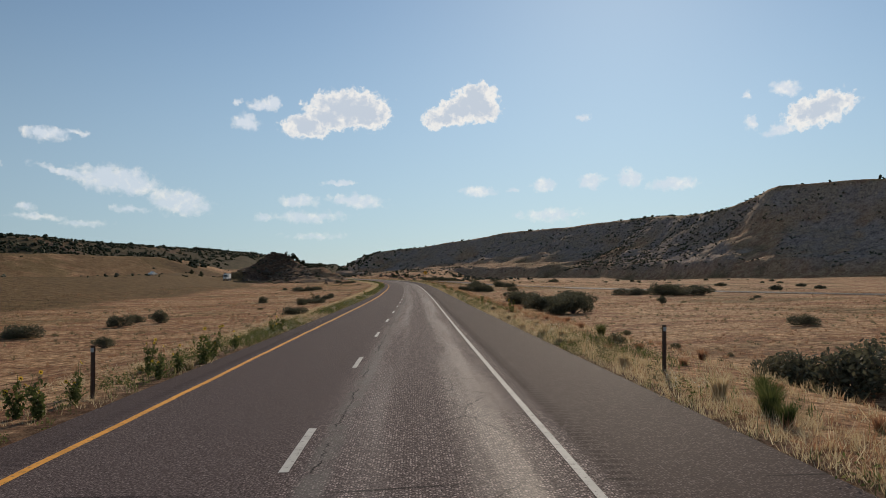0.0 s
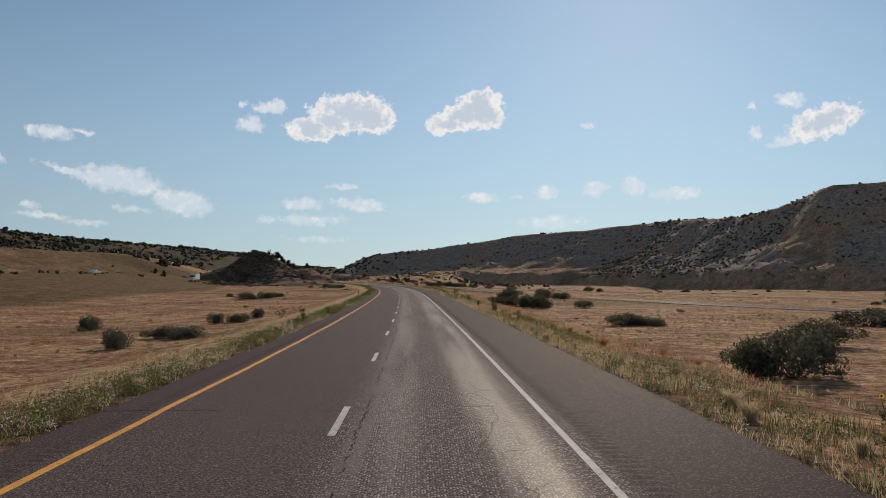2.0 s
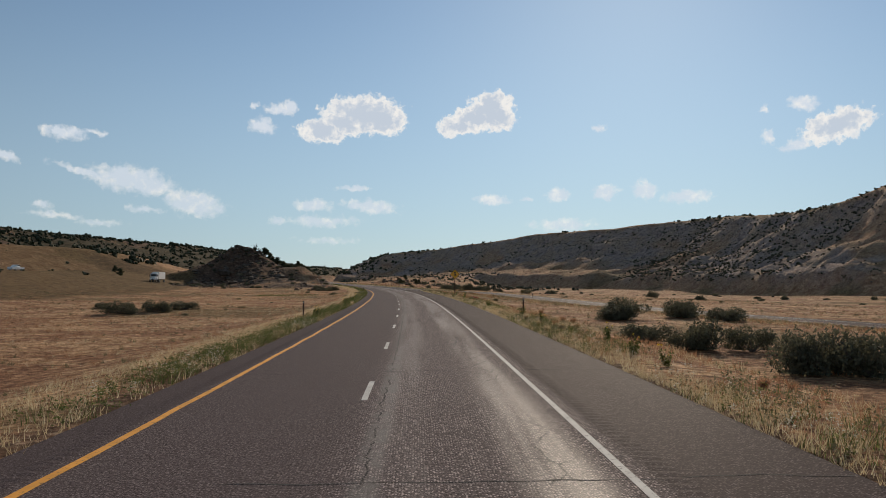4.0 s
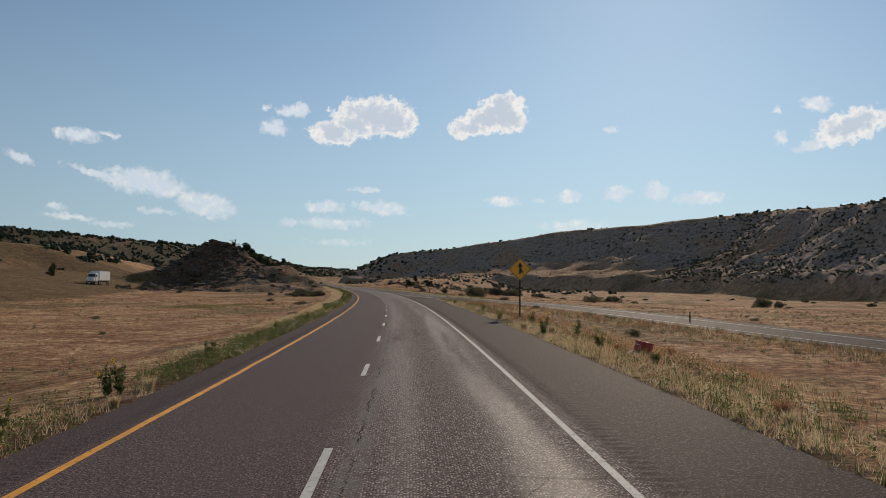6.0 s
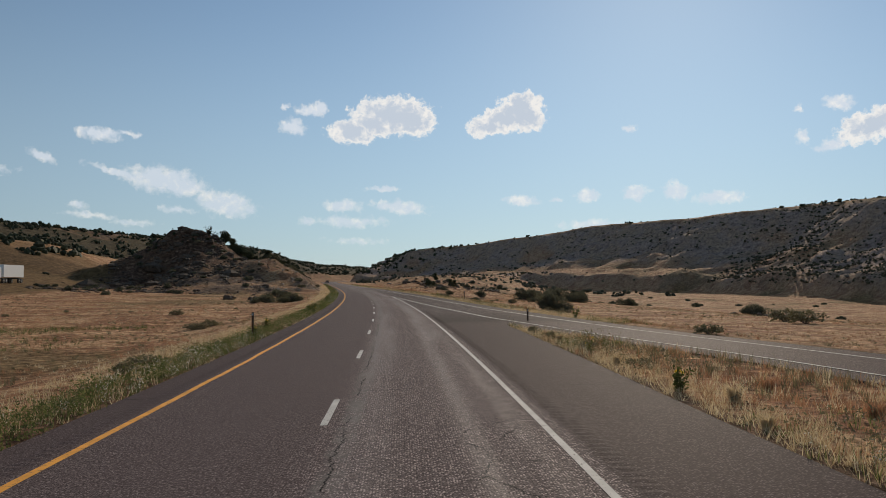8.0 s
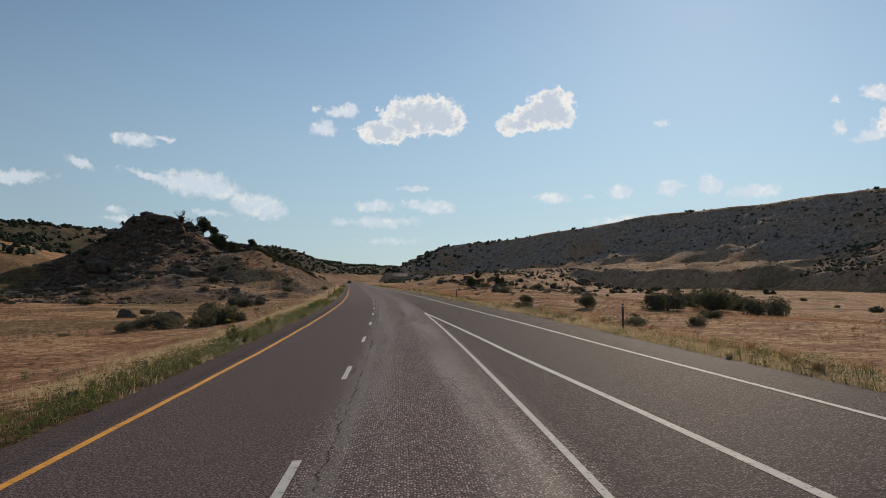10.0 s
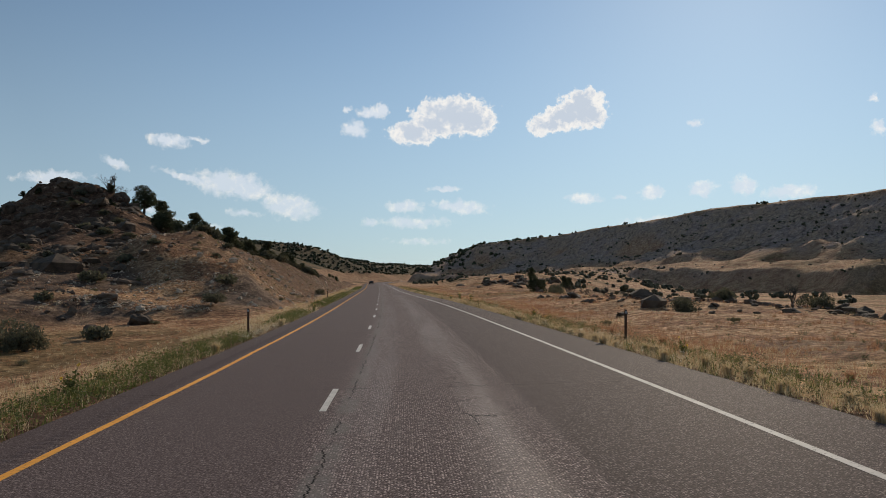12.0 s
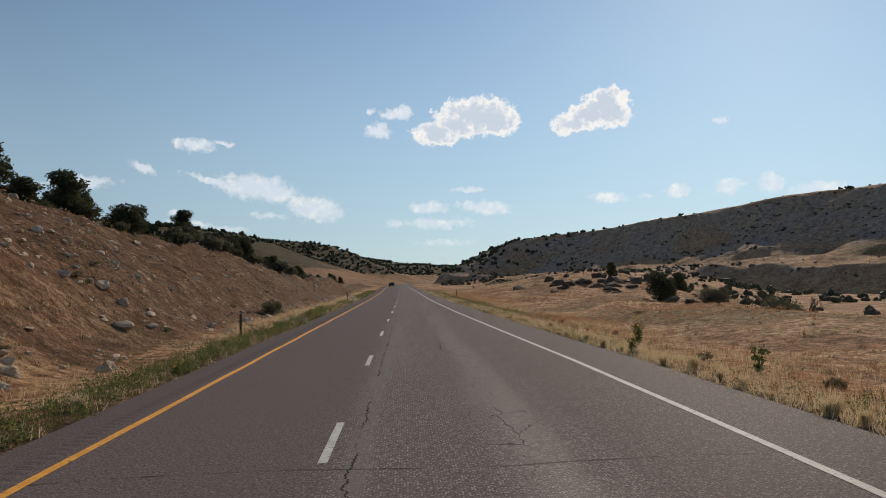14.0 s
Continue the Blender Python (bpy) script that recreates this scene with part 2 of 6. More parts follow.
def make_ground():
    k = Mat("dry_grassland")
    v = k.coords()
    geo = k.n("ShaderNodeNewGeometry")
    nz = k.n("ShaderNodeSeparateXYZ")
    k.put(geo.outputs["True Normal"], nz.inputs[0])
    big, mid = k.noise(v, 0.03, 5, 0.6), k.noise(v, 0.22, 5, 0.6)
    fine, grain = k.noise(v, 2.2, 6, 0.65), k.noise(v, 14.0, 4, 0.7)
    streak = k.noise(k.coords("Object", (0.10, 0.55, 0.3)), 1.0, 6, 0.65)
    straw = k.ramp(fine, (0.36, (0.22, 0.125, 0.064)), (0.48, (0.47, 0.285, 0.155)), (0.62, (0.70, 0.48, 0.29)))
    redsoil = k.ramp(fine, (0.36, (0.15, 0.075, 0.045)), (0.5, (0.33, 0.17, 0.095)), (0.64, (0.50, 0.30, 0.165)))
    olive = k.ramp(fine, (0.36, (0.075, 0.062, 0.026)), (0.64, (0.25, 0.185, 0.085)))
    c = k.mix(k.step(k.m("ADD", k.m("MULTIPLY", mid, 0.65), k.m("MULTIPLY", streak, 0.35)), 0.45, 0.56), straw, redsoil)
    c = k.mix(k.step(big, 0.52, 0.62, 0, 0.7), c, olive)
    # steep ground is bare earth and dark broken rock
    rock = k.ramp(k.noise(v, 0.35, 7, 0.7), (0.36, (0.060, 0.046, 0.038)), (0.48, (0.135, 0.098, 0.076)), (0.60, (0.21, 0.150, 0.110)), (0.70, (0.34, 0.235, 0.155)))
    # pale mesa stone, its colour lightened further in place of distant haze
    attr4 = k.n("ShaderNodeAttribute")
    attr4.attribute_name = "paled"
    scree = k.mix(k.step(k.noise(v, 0.05, 6, 0.65), 0.42, 0.58), k.ramp(k.noise(v, 0.28, 8, 0.72), (0.36, (0.15, 0.118, 0.108)), (0.48, (0.34, 0.268, 0.236)), (0.60, (0.44, 0.345, 0.285)), (0.70, (0.50, 0.38, 0.28))),
                  k.ramp(k.noise(v, 0.4, 8, 0.72), (0.36, (0.14, 0.105, 0.085)), (0.50, (0.38, 0.285, 0.215)), (0.68, (0.55, 0.40, 0.27))))
    rock = k.mix(attr4.outputs["Fac"], rock, scree)
    attr = k.n("ShaderNodeAttribute")
    attr.attribute_name = "rocky"
    c = k.mix(attr.outputs["Fac"], c, rock)
    attr2 = k.n("ShaderNodeAttribute")
    attr2.attribute_name = "earth"
    cut = k.ramp(k.noise(v, 0.9, 9, 0.80), (0.36, (0.028, 0.016, 0.012)), (0.47, (0.075, 0.043, 0.030)), (0.57, (0.16, 0.098, 0.066)), (0.66, (0.50, 0.37, 0.26)))
    c = k.mix(attr2.outputs["Fac"], c, cut)
    attr3 = k.n("ShaderNodeAttribute")
    attr3.attribute_name = "sward"
    wooded = k.step(attr3.outputs["Fac"], 0.99, 1.2)
    c = k.mix(k.m("MULTIPLY", k.m("MINIMUM", attr3.outputs["Fac"], 1.0), 0.9), c, k.ramp(k.noise(v, 0.6, 6, 0.65), (0.38, (0.085, 0.058, 0.026)), (0.62, (0.20, 0.135, 0.062))))
    c = k.mix(k.m("MULTIPLY", wooded, 0.85), c, k.ramp(k.noise(v, 0.25, 5, 0.65), (0.38, (0.028, 0.030, 0.020)), (0.62, (0.085, 0.078, 0.048))))
    c = k.mix(k.step(grain, 0.47, 0.64, 0.0, 0.45), c, (0.11, 0.065, 0.038))
    c = k.mix(1.0, c, k.ramp(k.noise(v, 4.0, 8, 0.82), (0.36, (0.52, 0.50, 0.50)), (0.50, (1.04, 1.02, 1.0)), (0.62, (1.5, 1.42, 1.34))), "MULTIPLY")
    c = k.mix(1.0, c, k.ramp(k.noise(v, 0.7, 6, 0.78), (0.38, (0.72, 0.67, 0.63)), (0.52, (1.0, 1.0, 1.0)), (0.62, (1.2, 1.18, 1.15))), "MULTIPLY")
    nrm = k.bump(k.m("ADD", k.m("MULTIPLY", fine, 0.7), k.m("MULTIPLY", grain, 0.25)), 0.9, 0.30)
    nrm = k.bump(k.noise(v, 0.9, 6, 0.7), 0.6, 0.7, nrm)
    return k.done(c, 0.95, k.bump(mid, 0.5, 0.6, nrm), spec=0.05)


def make_asphalt(name, tone=1.0):
    k = Mat(name)
    uv = k.coords("UV")                  # u across, v along, in metres
    s = k.n("ShaderNodeSeparateXYZ")
    k.put(uv, s.inputs[0])
    off, along = s.outputs[0], s.outputs[1]
    patch = k.noise(uv, 0.25, 4, 0.6)
    stretch = k.noise(k.coords("UV", (1.2, 0.05, 1)), 1.0, 5, 0.6)
    grain, grit = k.noise(uv, 26.0, 5, 0.82), k.noise(uv, 60.0, 2, 0.6)
    c = k.ramp(grain, (0.38, (0.023 * tone, 0.0155 * tone, 0.0155 * tone)), (0.50, (0.070 * tone, 0.0545 * tone, 0.0525 * tone)), (0.62, (0.20 * tone, 0.152 * tone, 0.142 * tone)))
    c = k.mix(k.step(patch, 0.35, 0.7, 0, 0.30), c, (0.085 * tone, 0.066 * tone, 0.062 * tone))

    def band(centre, width):
        d = k.m("ABSOLUTE", k.m("SUBTRACT", off, centre))
        return k.step(d, width * 0.35, width, 1.0, 0.0)

    speck = k.noise(uv, 24.0, 2, 0.75)
    c = k.mix(k.step(speck, 0.60, 0.66, 0, 0.9), c, (0.30 * tone, 0.25 * tone, 0.23 * tone))
    c = k.mix(k.step(speck, 0.40, 0.32, 0, 0.7), c, (0.018, 0.014, 0.014))
    chip = k.n("ShaderNodeTexVoronoi")
    chip.voronoi_dimensions = "2D"
    chip.inputs["Scale"].default_value = 26.0
    k.put(uv, chip.inputs["Vector"])
    hue = k.n("ShaderNodeSeparateColor")
    k.put(chip.outputs["Color"], hue.inputs[0])
    right = k.step(off, -0.4, 0.4, 0.35, 1.0)
    dot = k.m("MULTIPLY", right, k.step(chip.outputs["Distance"], 0.22, 0.42, 1.0, 0.0))
    c = k.mix(k.m("MULTIPLY", dot, k.step(hue.outputs[0], 0.66, 0.80, 0, 0.9)), c, (0.42 * tone, 0.34 * tone, 0.31 * tone))
    c = k.mix(k.m("MULTIPLY", dot, k.step(hue.outputs[0], 0.40, 0.25, 0, 0.6)), c, (0.012, 0.009, 0.009))
    # newer, smoother seal on the left lane, black at its edge
    c = k.mix(k.m("ADD", k.step(off, -0.4, 0.2, 0.20, 0.0), k.step(off, -3.95, -3.78, 0.28, 0.0)), c, (0.036 * tone, 0.0255 * tone, 0.0250 * tone))
    # the outer shoulder is mixed darker, up to where the ramp joins
    outer = k.m("MULTIPLY", k.step(off, 3.75, 4.0), k.step(along, 325, 345, 1.0, 0.0))
    c = k.mix(k.m("MULTIPLY", outer, 0.70), c, (0.050, 0.033, 0.031))
    # coarser dark chip seal where the ramp joins, paler seal on the lanes further on
    join = k.m("MULTIPLY", k.step(off, 3.7, 3.9), k.m("MULTIPLY", k.step(along, 322, 326), k.step(along, 470, 520, 1.0, 0.0)))
    c = k.mix(k.m("MULTIPLY", join, 0.45), c, (0.030, 0.024, 0.023))
    c = k.mix(k.m("MULTIPLY", k.step(along, 400, 470), k.step(speck, 0.40, 0.56, 0.20, 0.52)), c, (0.20, 0.165, 0.155))
    # worn wheel paths, older right lane
    wear = k.m("MAXIMUM", k.m("MULTIPLY", band(0.75, 0.75), 0.75), band(2.75, 0.75))
    wear = k.m("MULTIPLY", wear, k.step(stretch, 0.35, 0.62))
    wear = k.m("MULTIPLY", wear, k.step(along, 380, 560, 1.0, 0.35))
    c = k.mix(k.m("MULTIPLY", k.m("MULTIPLY", wear, 0.5), k.step(grain, 0.44, 0.56)), c, (0.16 * tone, 0.128 * tone, 0.118 * tone))
    # thin broken cracks beside the lane line and in the wheel path
    wander = k.m("MULTIPLY", k.m("SUBTRACT", k.noise(k.coords("UV", (0.0, 0.9, 1)), 1.0, 7, 0.8), 0.5), 1.3)

    def crack(centre, width, wnd):
        d = k.m("ABSOLUTE", k.m("SUBTRACT", k.m("ADD", off, wnd), centre))
        return k.step(d, width * 0.4, width, 1.0, 0.0)

    jit = k.n("ShaderNodeTexNoise")
    jit.inputs["Scale"].default_value, jit.inputs["Detail"].default_value, jit.inputs["Roughness"].default_value = 2.2, 6, 0.75
    k.put(uv, jit.inputs["Vector"])
    shift = k.n("ShaderNodeVectorMath")
    shift.operation = "MULTIPLY_ADD"
    k.put(jit.outputs["Color"], shift.inputs[0])
    shift.inputs[1].default_value = (0.28, 0.35, 0)
    k.put(k.coords("UV", (1.0, 0.42, 1)), shift.inputs[2])
    cells = k.n("ShaderNodeTexVoronoi")
    cells.feature, cells.voronoi_dimensions = "DISTANCE_TO_EDGE", "2D"
    cells.inputs["Scale"].default_value = 1.15
    k.put(shift.outputs[0], cells.inputs["Vector"])
    net = k.step(cells.outputs["Distance"], 0.005, 0.018, 1.0, 0.0)
    net = k.m("MULTIPLY", net, k.m("MULTIPLY", k.step(k.noise(k.coords("UV", (0.8, 0.10, 1)), 1.0, 3), 0.47, 0.55), band(2.6, 0.8)))
    cr = k.m("MAXIMUM", k.m("MULTIPLY", crack(0.30, 0.018, k.m("MULTIPLY", wander, 0.42)), k.step(k.noise(k.coords("UV", (0, 0.22, 1)), 1.0, 5, 0.7), 0.46, 0.52)), net)
    # cross joints now and then
    vor = k.n("ShaderNodeTexWave")
    vor.wave_type, vor.bands_direction, vor.wave_profile = "BANDS", "Y", "SIN"
    k.put(k.coords("UV", (0.012, 0.0165, 1)), vor.inputs["Vector"])
    vor.inputs["Scale"].default_value, vor.inputs["Distortion"].default_value, vor.inputs["Detail"].default_value, vor.inputs["Detail Scale"].default_value = 1.0, 0.6, 3, 6.0
    cr = k.m("MAXIMUM", cr, k.m("MULTIPLY", k.step(vor.outputs["Fac"], 0.99994, 0.99999), k.step(k.noise(uv, 0.6, 4, 0.7), 0.42, 0.6, 0, 0.7)))
    seam = k.m("MULTIPLY", crack(0.34, 0.26, k.m("MULTIPLY", wander, 0.2)), k.step(k.noise(uv, 0.8, 6, 0.75), 0.42, 0.58, 0.1, 0.6))
    c = k.mix(seam, c, (0.12 * tone, 0.11 * tone, 0.10 * tone))
    c = k.mix(cr, c, (0.010, 0.009, 0.009))
    rough = k.m("SUBTRACT", k.step(grit, 0.3, 0.7, 0.62, 0.92), k.m("MULTIPLY", wear, 0.16))
    h = k.m("SUBTRACT", k.m("ADD", k.m("MULTIPLY", grain, 0.5), k.m("MULTIPLY", grit, 0.3)), k.m("MULTIPLY", cr, 1.5))
    mat = k.done(c, rough, k.bump(h, 0.35, 0.010))
    k.put(k.m("ADD", 0.012, k.m("MULTIPLY", wear, 0.038)), k.bsdf.inputs["Specular IOR Level"])
    return mat


def make_paint(name, color):
    k = Mat(name)
    uv = k.coords("UV")
    worn = k.noise(uv, 9.0, 6, 0.75)
    cracks = k.noise(k.coords("UV", (0.4, 2.5, 1)), 1.3, 5, 0.7)
    c = k.mix(k.step(k.noise(uv, 2.0, 4), 0.3, 0.7), tuple(q * 0.8 for q in color), color)
    w = k.m("MAXIMUM", k.step(worn, 0.55, 0.64, 0, 0.75), k.step(cracks, 0.70, 0.72, 0, 0.9))
    c = k.mix(w, c, (0.07, 0.06, 0.055))
    return k.done(c, 0.8, k.bump(worn, 0.3, 0.004), spec=0.2)


def make_leaf(name, dark, light, through=0.35, flake=None):
    k = Mat(name)
    r = k.n("ShaderNodeNewGeometry").outputs["Random Per Island"]
    o = k.n("ShaderNodeObjectInfo").outputs["Random"]
    f = k.m("ADD", k.m("MULTIPLY", r, 0.75), k.m("MULTIPLY", o, 0.25))
    c = k.ramp(f, (0.0, dark), (0.6, light), (1.0, flake or light))
    k.done(c, 0.75, spec=0.2)
    return k.translucent(c, through)


def make_stone(name, dark, light, scale=1.5):
    k = Mat(name)
    v = k.coords()
    o = k.n("ShaderNodeObjectInfo").outputs["Random"]
    f = k.noise(v, scale, 8, 0.68)
    c = k.ramp(f, (0.3, dark), (0.55, tuple((a + b) / 2 for a, b in zip(dark, light))), (0.75, light))
    c = k.mix(k.m("MULTIPLY", o, 0.25), c, tuple(q * 1.3 for q in light))
    return k.done(c, 0.9, k.bump(k.noise(v, scale * 3, 8, 0.7), 0.8, 0.12), spec=0.2)


GROUND = make_ground()
ASPHALT = make_asphalt("asphalt", 1.5)
RAMP_ASPHALT = make_asphalt("ramp_asphalt", 1.9)
WHITE_PAINT = make_paint("white_road_paint", (0.56, 0.54, 0.50))
YELLOW_PAINT = make_paint("yellow_road_paint", (0.86, 0.38, 0.05))
STRAW = make_leaf("straw_blades", (0.38, 0.26, 0.135), (0.64, 0.50, 0.30), 0.45, (0.78, 0.68, 0.48))
RUST_GRASS = make_leaf("rust_grass_blades", (0.24, 0.11, 0.060), (0.47, 0.255, 0.14), 0.42)
GREEN_WEED = make_leaf("green_weed_blades", (0.045, 0.060, 0.018), (0.125, 0.145, 0.045), 0.42, (0.34, 0.30, 0.12))
SAGE = make_leaf("greasewood_leaves", (0.052, 0.052, 0.034), (0.140, 0.132, 0.082), 0.38)
PALE_BUSH = make_leaf("pale_bush_twigs", (0.085, 0.075, 0.042), (0.22, 0.19, 0.10), 0.3)
JUNIPER = make_leaf("juniper_needles", (0.028, 0.033, 0.018), (0.085, 0.09, 0.046), 0.3)
BARK = make_stone("bark", (0.04, 0.028, 0.020), (0.13, 0.095, 0.07), 6.0)
DEADWOOD = make_stone("dead_wood", (0.055, 0.042, 0.034), (0.17, 0.14, 0.115), 8.0)
BASALT = make_stone("dark_basalt", (0.036, 0.027, 0.021), (0.19, 0.135, 0.095), 1.2)
MESA_ROCK = make_stone("mesa_rock", (0.075, 0.062, 0.052), (0.30, 0.235, 0.175), 0.8)
PALE_ROCK = make_stone("pale_sandstone", (0.30, 0.215, 0.15), (0.76, 0.60, 0.44), 1.6)
CRACK = plain("open_crack", (0.012, 0.010, 0.010), 0.95)
RUSTY = plain("rusty_steel", (0.085, 0.048, 0.032), 0.8, 0.2, 0.35, 14)
WHITE_FLOWER = make_leaf("white_flower_heads", (0.42, 0.40, 0.30), (0.74, 0.71, 0.60), 0.4)
PETAL = make_leaf("sunflower_petals", (0.70, 0.42, 0.02), (0.85, 0.60, 0.05), 0.4)
SEEDS = plain("sunflower_seeds", (0.05, 0.025, 0.01), 0.9)
SIGN_YELLOW = plain("sign_yellow_sheeting", (0.95, 0.42, 0.025), 0.45, 0, 0.08, 3)
SIGN_BLACK = plain("sign_black_print", (0.018, 0.017, 0.016), 0.5)
GALV = plain("galvanised_back", (0.35, 0.36, 0.37), 0.45, 0.7)
WHITE_BODY = plain("white_painted_body", (0.74, 0.74, 0.73), 0.35, 0, 0.05, 2)
DARK_BODY = plain("dark_car_paint", (0.03, 0.032, 0.036), 0.3)
RUBBER = plain("tyre_rubber", (0.02, 0.02, 0.02), 0.85)
DARK_GLASS = plain("dark_vehicle_glass", (0.02, 0.024, 0.028), 0.08)
CHROME = plain("bright_metal", (0.55, 0.55, 0.55), 0.25, 0.9)
RED_BOX = plain("faded_red_plastic", (0.42, 0.045, 0.035), 0.45)
LITTER = plain("white_litter", (0.72, 0.72, 0.70), 0.6)
WOOD_POST = make_stone("weathered_fence_post", (0.06, 0.045, 0.035), (0.17, 0.135, 0.10), 7.0)
LAMP_RED = plain("red_tail_lamp", (0.35, 0.02, 0.02), 0.25)

# ---- plan of the road ----
HEAD_S = [-320, -20, 30, 80, 130, 180, 230, 280, 330, 380, 430, 480, 530, 580, 640, 720, 850, 1000, 1400, 3000]
HEAD_A = [0.3, 0.0, -0.5, -0.55, 0.1, 0.65, 1.85, 3.15, 4.8, 6.5, 7.9, 9.2, 9.15, 9.4, 9.9, 10.2, 8.0, 4.0, 2.0, 2.0]
RISE_S = [-320, -20, 110, 240, 370, 500, 630, 760, 900, 1100, 1500, 3000]
RISE_Z = [0.3, -0.05, -0.5, -0.13, 0.03, 0.53, 1.1, 1.8, 2.4, 3.0, 3.0, 3.0]
BANK_S = [-320, -20, 110, 240, 370, 500, 630, 760, 3000]
BANK_P = [1.4, 1.4, 0.8, 3.3, 2.3, 1.35, 0.2, -0.3, 0.0]


def curve(x, xs, ys):
    """Smooth interpolation through knots."""
    xs, ys, x = np.array(xs, float), np.array(ys, float), np.asarray(x, float)
    m = np.gradient(ys, xs)
    i = np.clip(np.searchsorted(xs, x) - 1, 0, len(xs) - 2)
    h = xs[i + 1] - xs[i]
    u = np.clip((x - xs[i]) / h, 0, 1)
    return ((2 * u**3 - 3 * u**2 + 1) * ys[i] + (u**3 - 2 * u**2 + u) * h * m[i]
            + (-2 * u**3 + 3 * u**2) * ys[i + 1] + (u**3 - u**2) * h * m[i + 1])


_S = np.arange(-320.0, 3001.0, 1.0)
_A = np.radians(curve(_S, HEAD_S, HEAD_A))
_X, _Y = np.cumsum(-np.sin(_A)), np.cumsum(np.cos(_A))
_X, _Y = _X - _X[320], _Y - _Y[320]


def plan(s, off):
    """World x, y of a place s metres along the lane line and off metres to its right."""
    a = np.interp(s, _S, _A)
    return np.interp(s, _S, _X) + off * np.cos(a), np.interp(s, _S, _Y) + off * np.sin(a)


def unplan(x, y):
    j = int(np.argmin((_X - x) ** 2 + (_Y - y) ** 2))
    dx, dy = x - _X[j], y - _Y[j]
    return _S[j] - dx * math.sin(_A[j]) + dy * math.cos(_A[j]), dx * math.cos(_A[j]) + dy * math.sin(_A[j])


def sstep(x, a, b):
    u = np.clip((np.asarray(x, float) - a) / (b - a), 0, 1)
    return u * u * (3 - 2 * u)


def road_z(s, off):
    o = np.clip(off, -5.5, 9.0)
    return curve(s, RISE_S, RISE_Z) + o * curve(s, BANK_S, BANK_P) / 100


LEFT_EDGE = -4.85
RAMP_S = [0, 100, 180, 240, 263, 280, 300, 315, 330, 348, 372, 391, 406, 418, 437, 450, 485, 498, 507, 535, 570, 600, 3000]
RAMP_R = [118, 74, 44, 27.8, 23.2, 20.1, 16.2, 13.0, 11.0, 9.5, 8.45, 7.85, 7.4, 7.04, 6.68, 6.48, 6.08, 5.82, 5.52, 4.6, 3.8, 3.6, 3.6]
NOSE = 322.0


def right_line(s):
    return np.interp(s, RAMP_S, RAMP_R)


def ramp_z(s, off):
    return road_z(s, off) - 1.1 * (1 - sstep(s, 215, 305))


def ramp_left(s):
    return np.where(np.asarray(s) < 330, right_line(s) - 3.55, np.interp(s, [330, 350, 369, 383, 402], [7.45, 6.0, 4.95, 4.4, 3.64]))


def main_edge(s):
    return np.interp(s, [-320, 240, 290, NOSE], [6.45, 6.4, 6.6, 7.3])


def right_edge(s):
    s = np.asarray(s, float)
    far = right_line(s) + np.interp(s, [322, 400, 440], [1.6, 2.2, 1.85])
    return np.where(s < NOSE, main_edge(s), far)


# ---- noise ----
def _hash(i, j, seed):
    n = (i * 374761393 + j * 668265263 + seed * 974711) & 0xFFFFFFFF
    n = ((n ^ (n >> 13)) * 1274126177) & 0xFFFFFFFF
    return ((n ^ (n >> 16)) & 0xFFFF) / 65535.0


def vnoise(x, y, seed=0):
    xi, yi = np.floor(x).astype(np.int64), np.floor(y).astype(np.int64)
    fx, fy = x - xi, y - yi
    ux, uy = fx * fx * (3 - 2 * fx), fy * fy * (3 - 2 * fy)
    a, b = _hash(xi, yi, seed), _hash(xi + 1, yi, seed)
    c, d = _hash(xi, yi + 1, seed), _hash(xi + 1, yi + 1, seed)
    return (a * (1 - ux) + b * ux) * (1 - uy) + (c * (1 - ux) + d * ux) * uy


def fbm(x, y, size, octaves=5, seed=0, ridged=False):
    x, y = np.asarray(x, float) / size, np.asarray(y, float) / size
    t, amp, tot = 0, 1.0, 0
    for o in range(octaves):
        v = vnoise(x, y, seed + o * 17) * 2 - 1
        t = t + amp * ((1 - 2 * np.abs(v)) if ridged else v)
        tot += amp
        x, y, amp = x * 2.03 + 11.3, y * 2.03 + 5.7, amp * 0.5
    return t / tot


# ---- hills ----
def ridge(x, y, crest, profile, plateau=0):
    """Height of a ridge: crest rows are x, y, height, foot width; profile goes from 1 at the crest to 0 at the foot.
    plateau 1: all that lies right of the crest line, as it runs, stays as high as the crest."""
    best = np.full(np.shape(x), 1e9)
    high, side, foot = np.zeros(np.shape(x)), np.zeros(np.shape(x)), np.ones(np.shape(x))
    for (x0, y0, h0, w0), (x1, y1, h1, w1) in zip(crest, crest[1:]):
        ex, ey = x1 - x0, y1 - y0
        u = np.clip(((x - x0) * ex + (y - y0) * ey) / (ex * ex + ey * ey), 0, 1)
        d = np.hypot(x - x0 - u * ex, y - y0 - u * ey)
        near = d < best
        best = np.where(near, d, best)
        high = np.where(near, h0 + u * (h1 - h0), high)
        foot = np.where(near, w0 + u * (w1 - w0), foot)
        side = np.where(near, (x - x0) * ey - (y - y0) * ex, side)
    r = best / foot
    if plateau:
        r = np.where(side > 0, 0.0, r)
    return high * np.interp(r, profile[0], profile[1]), r


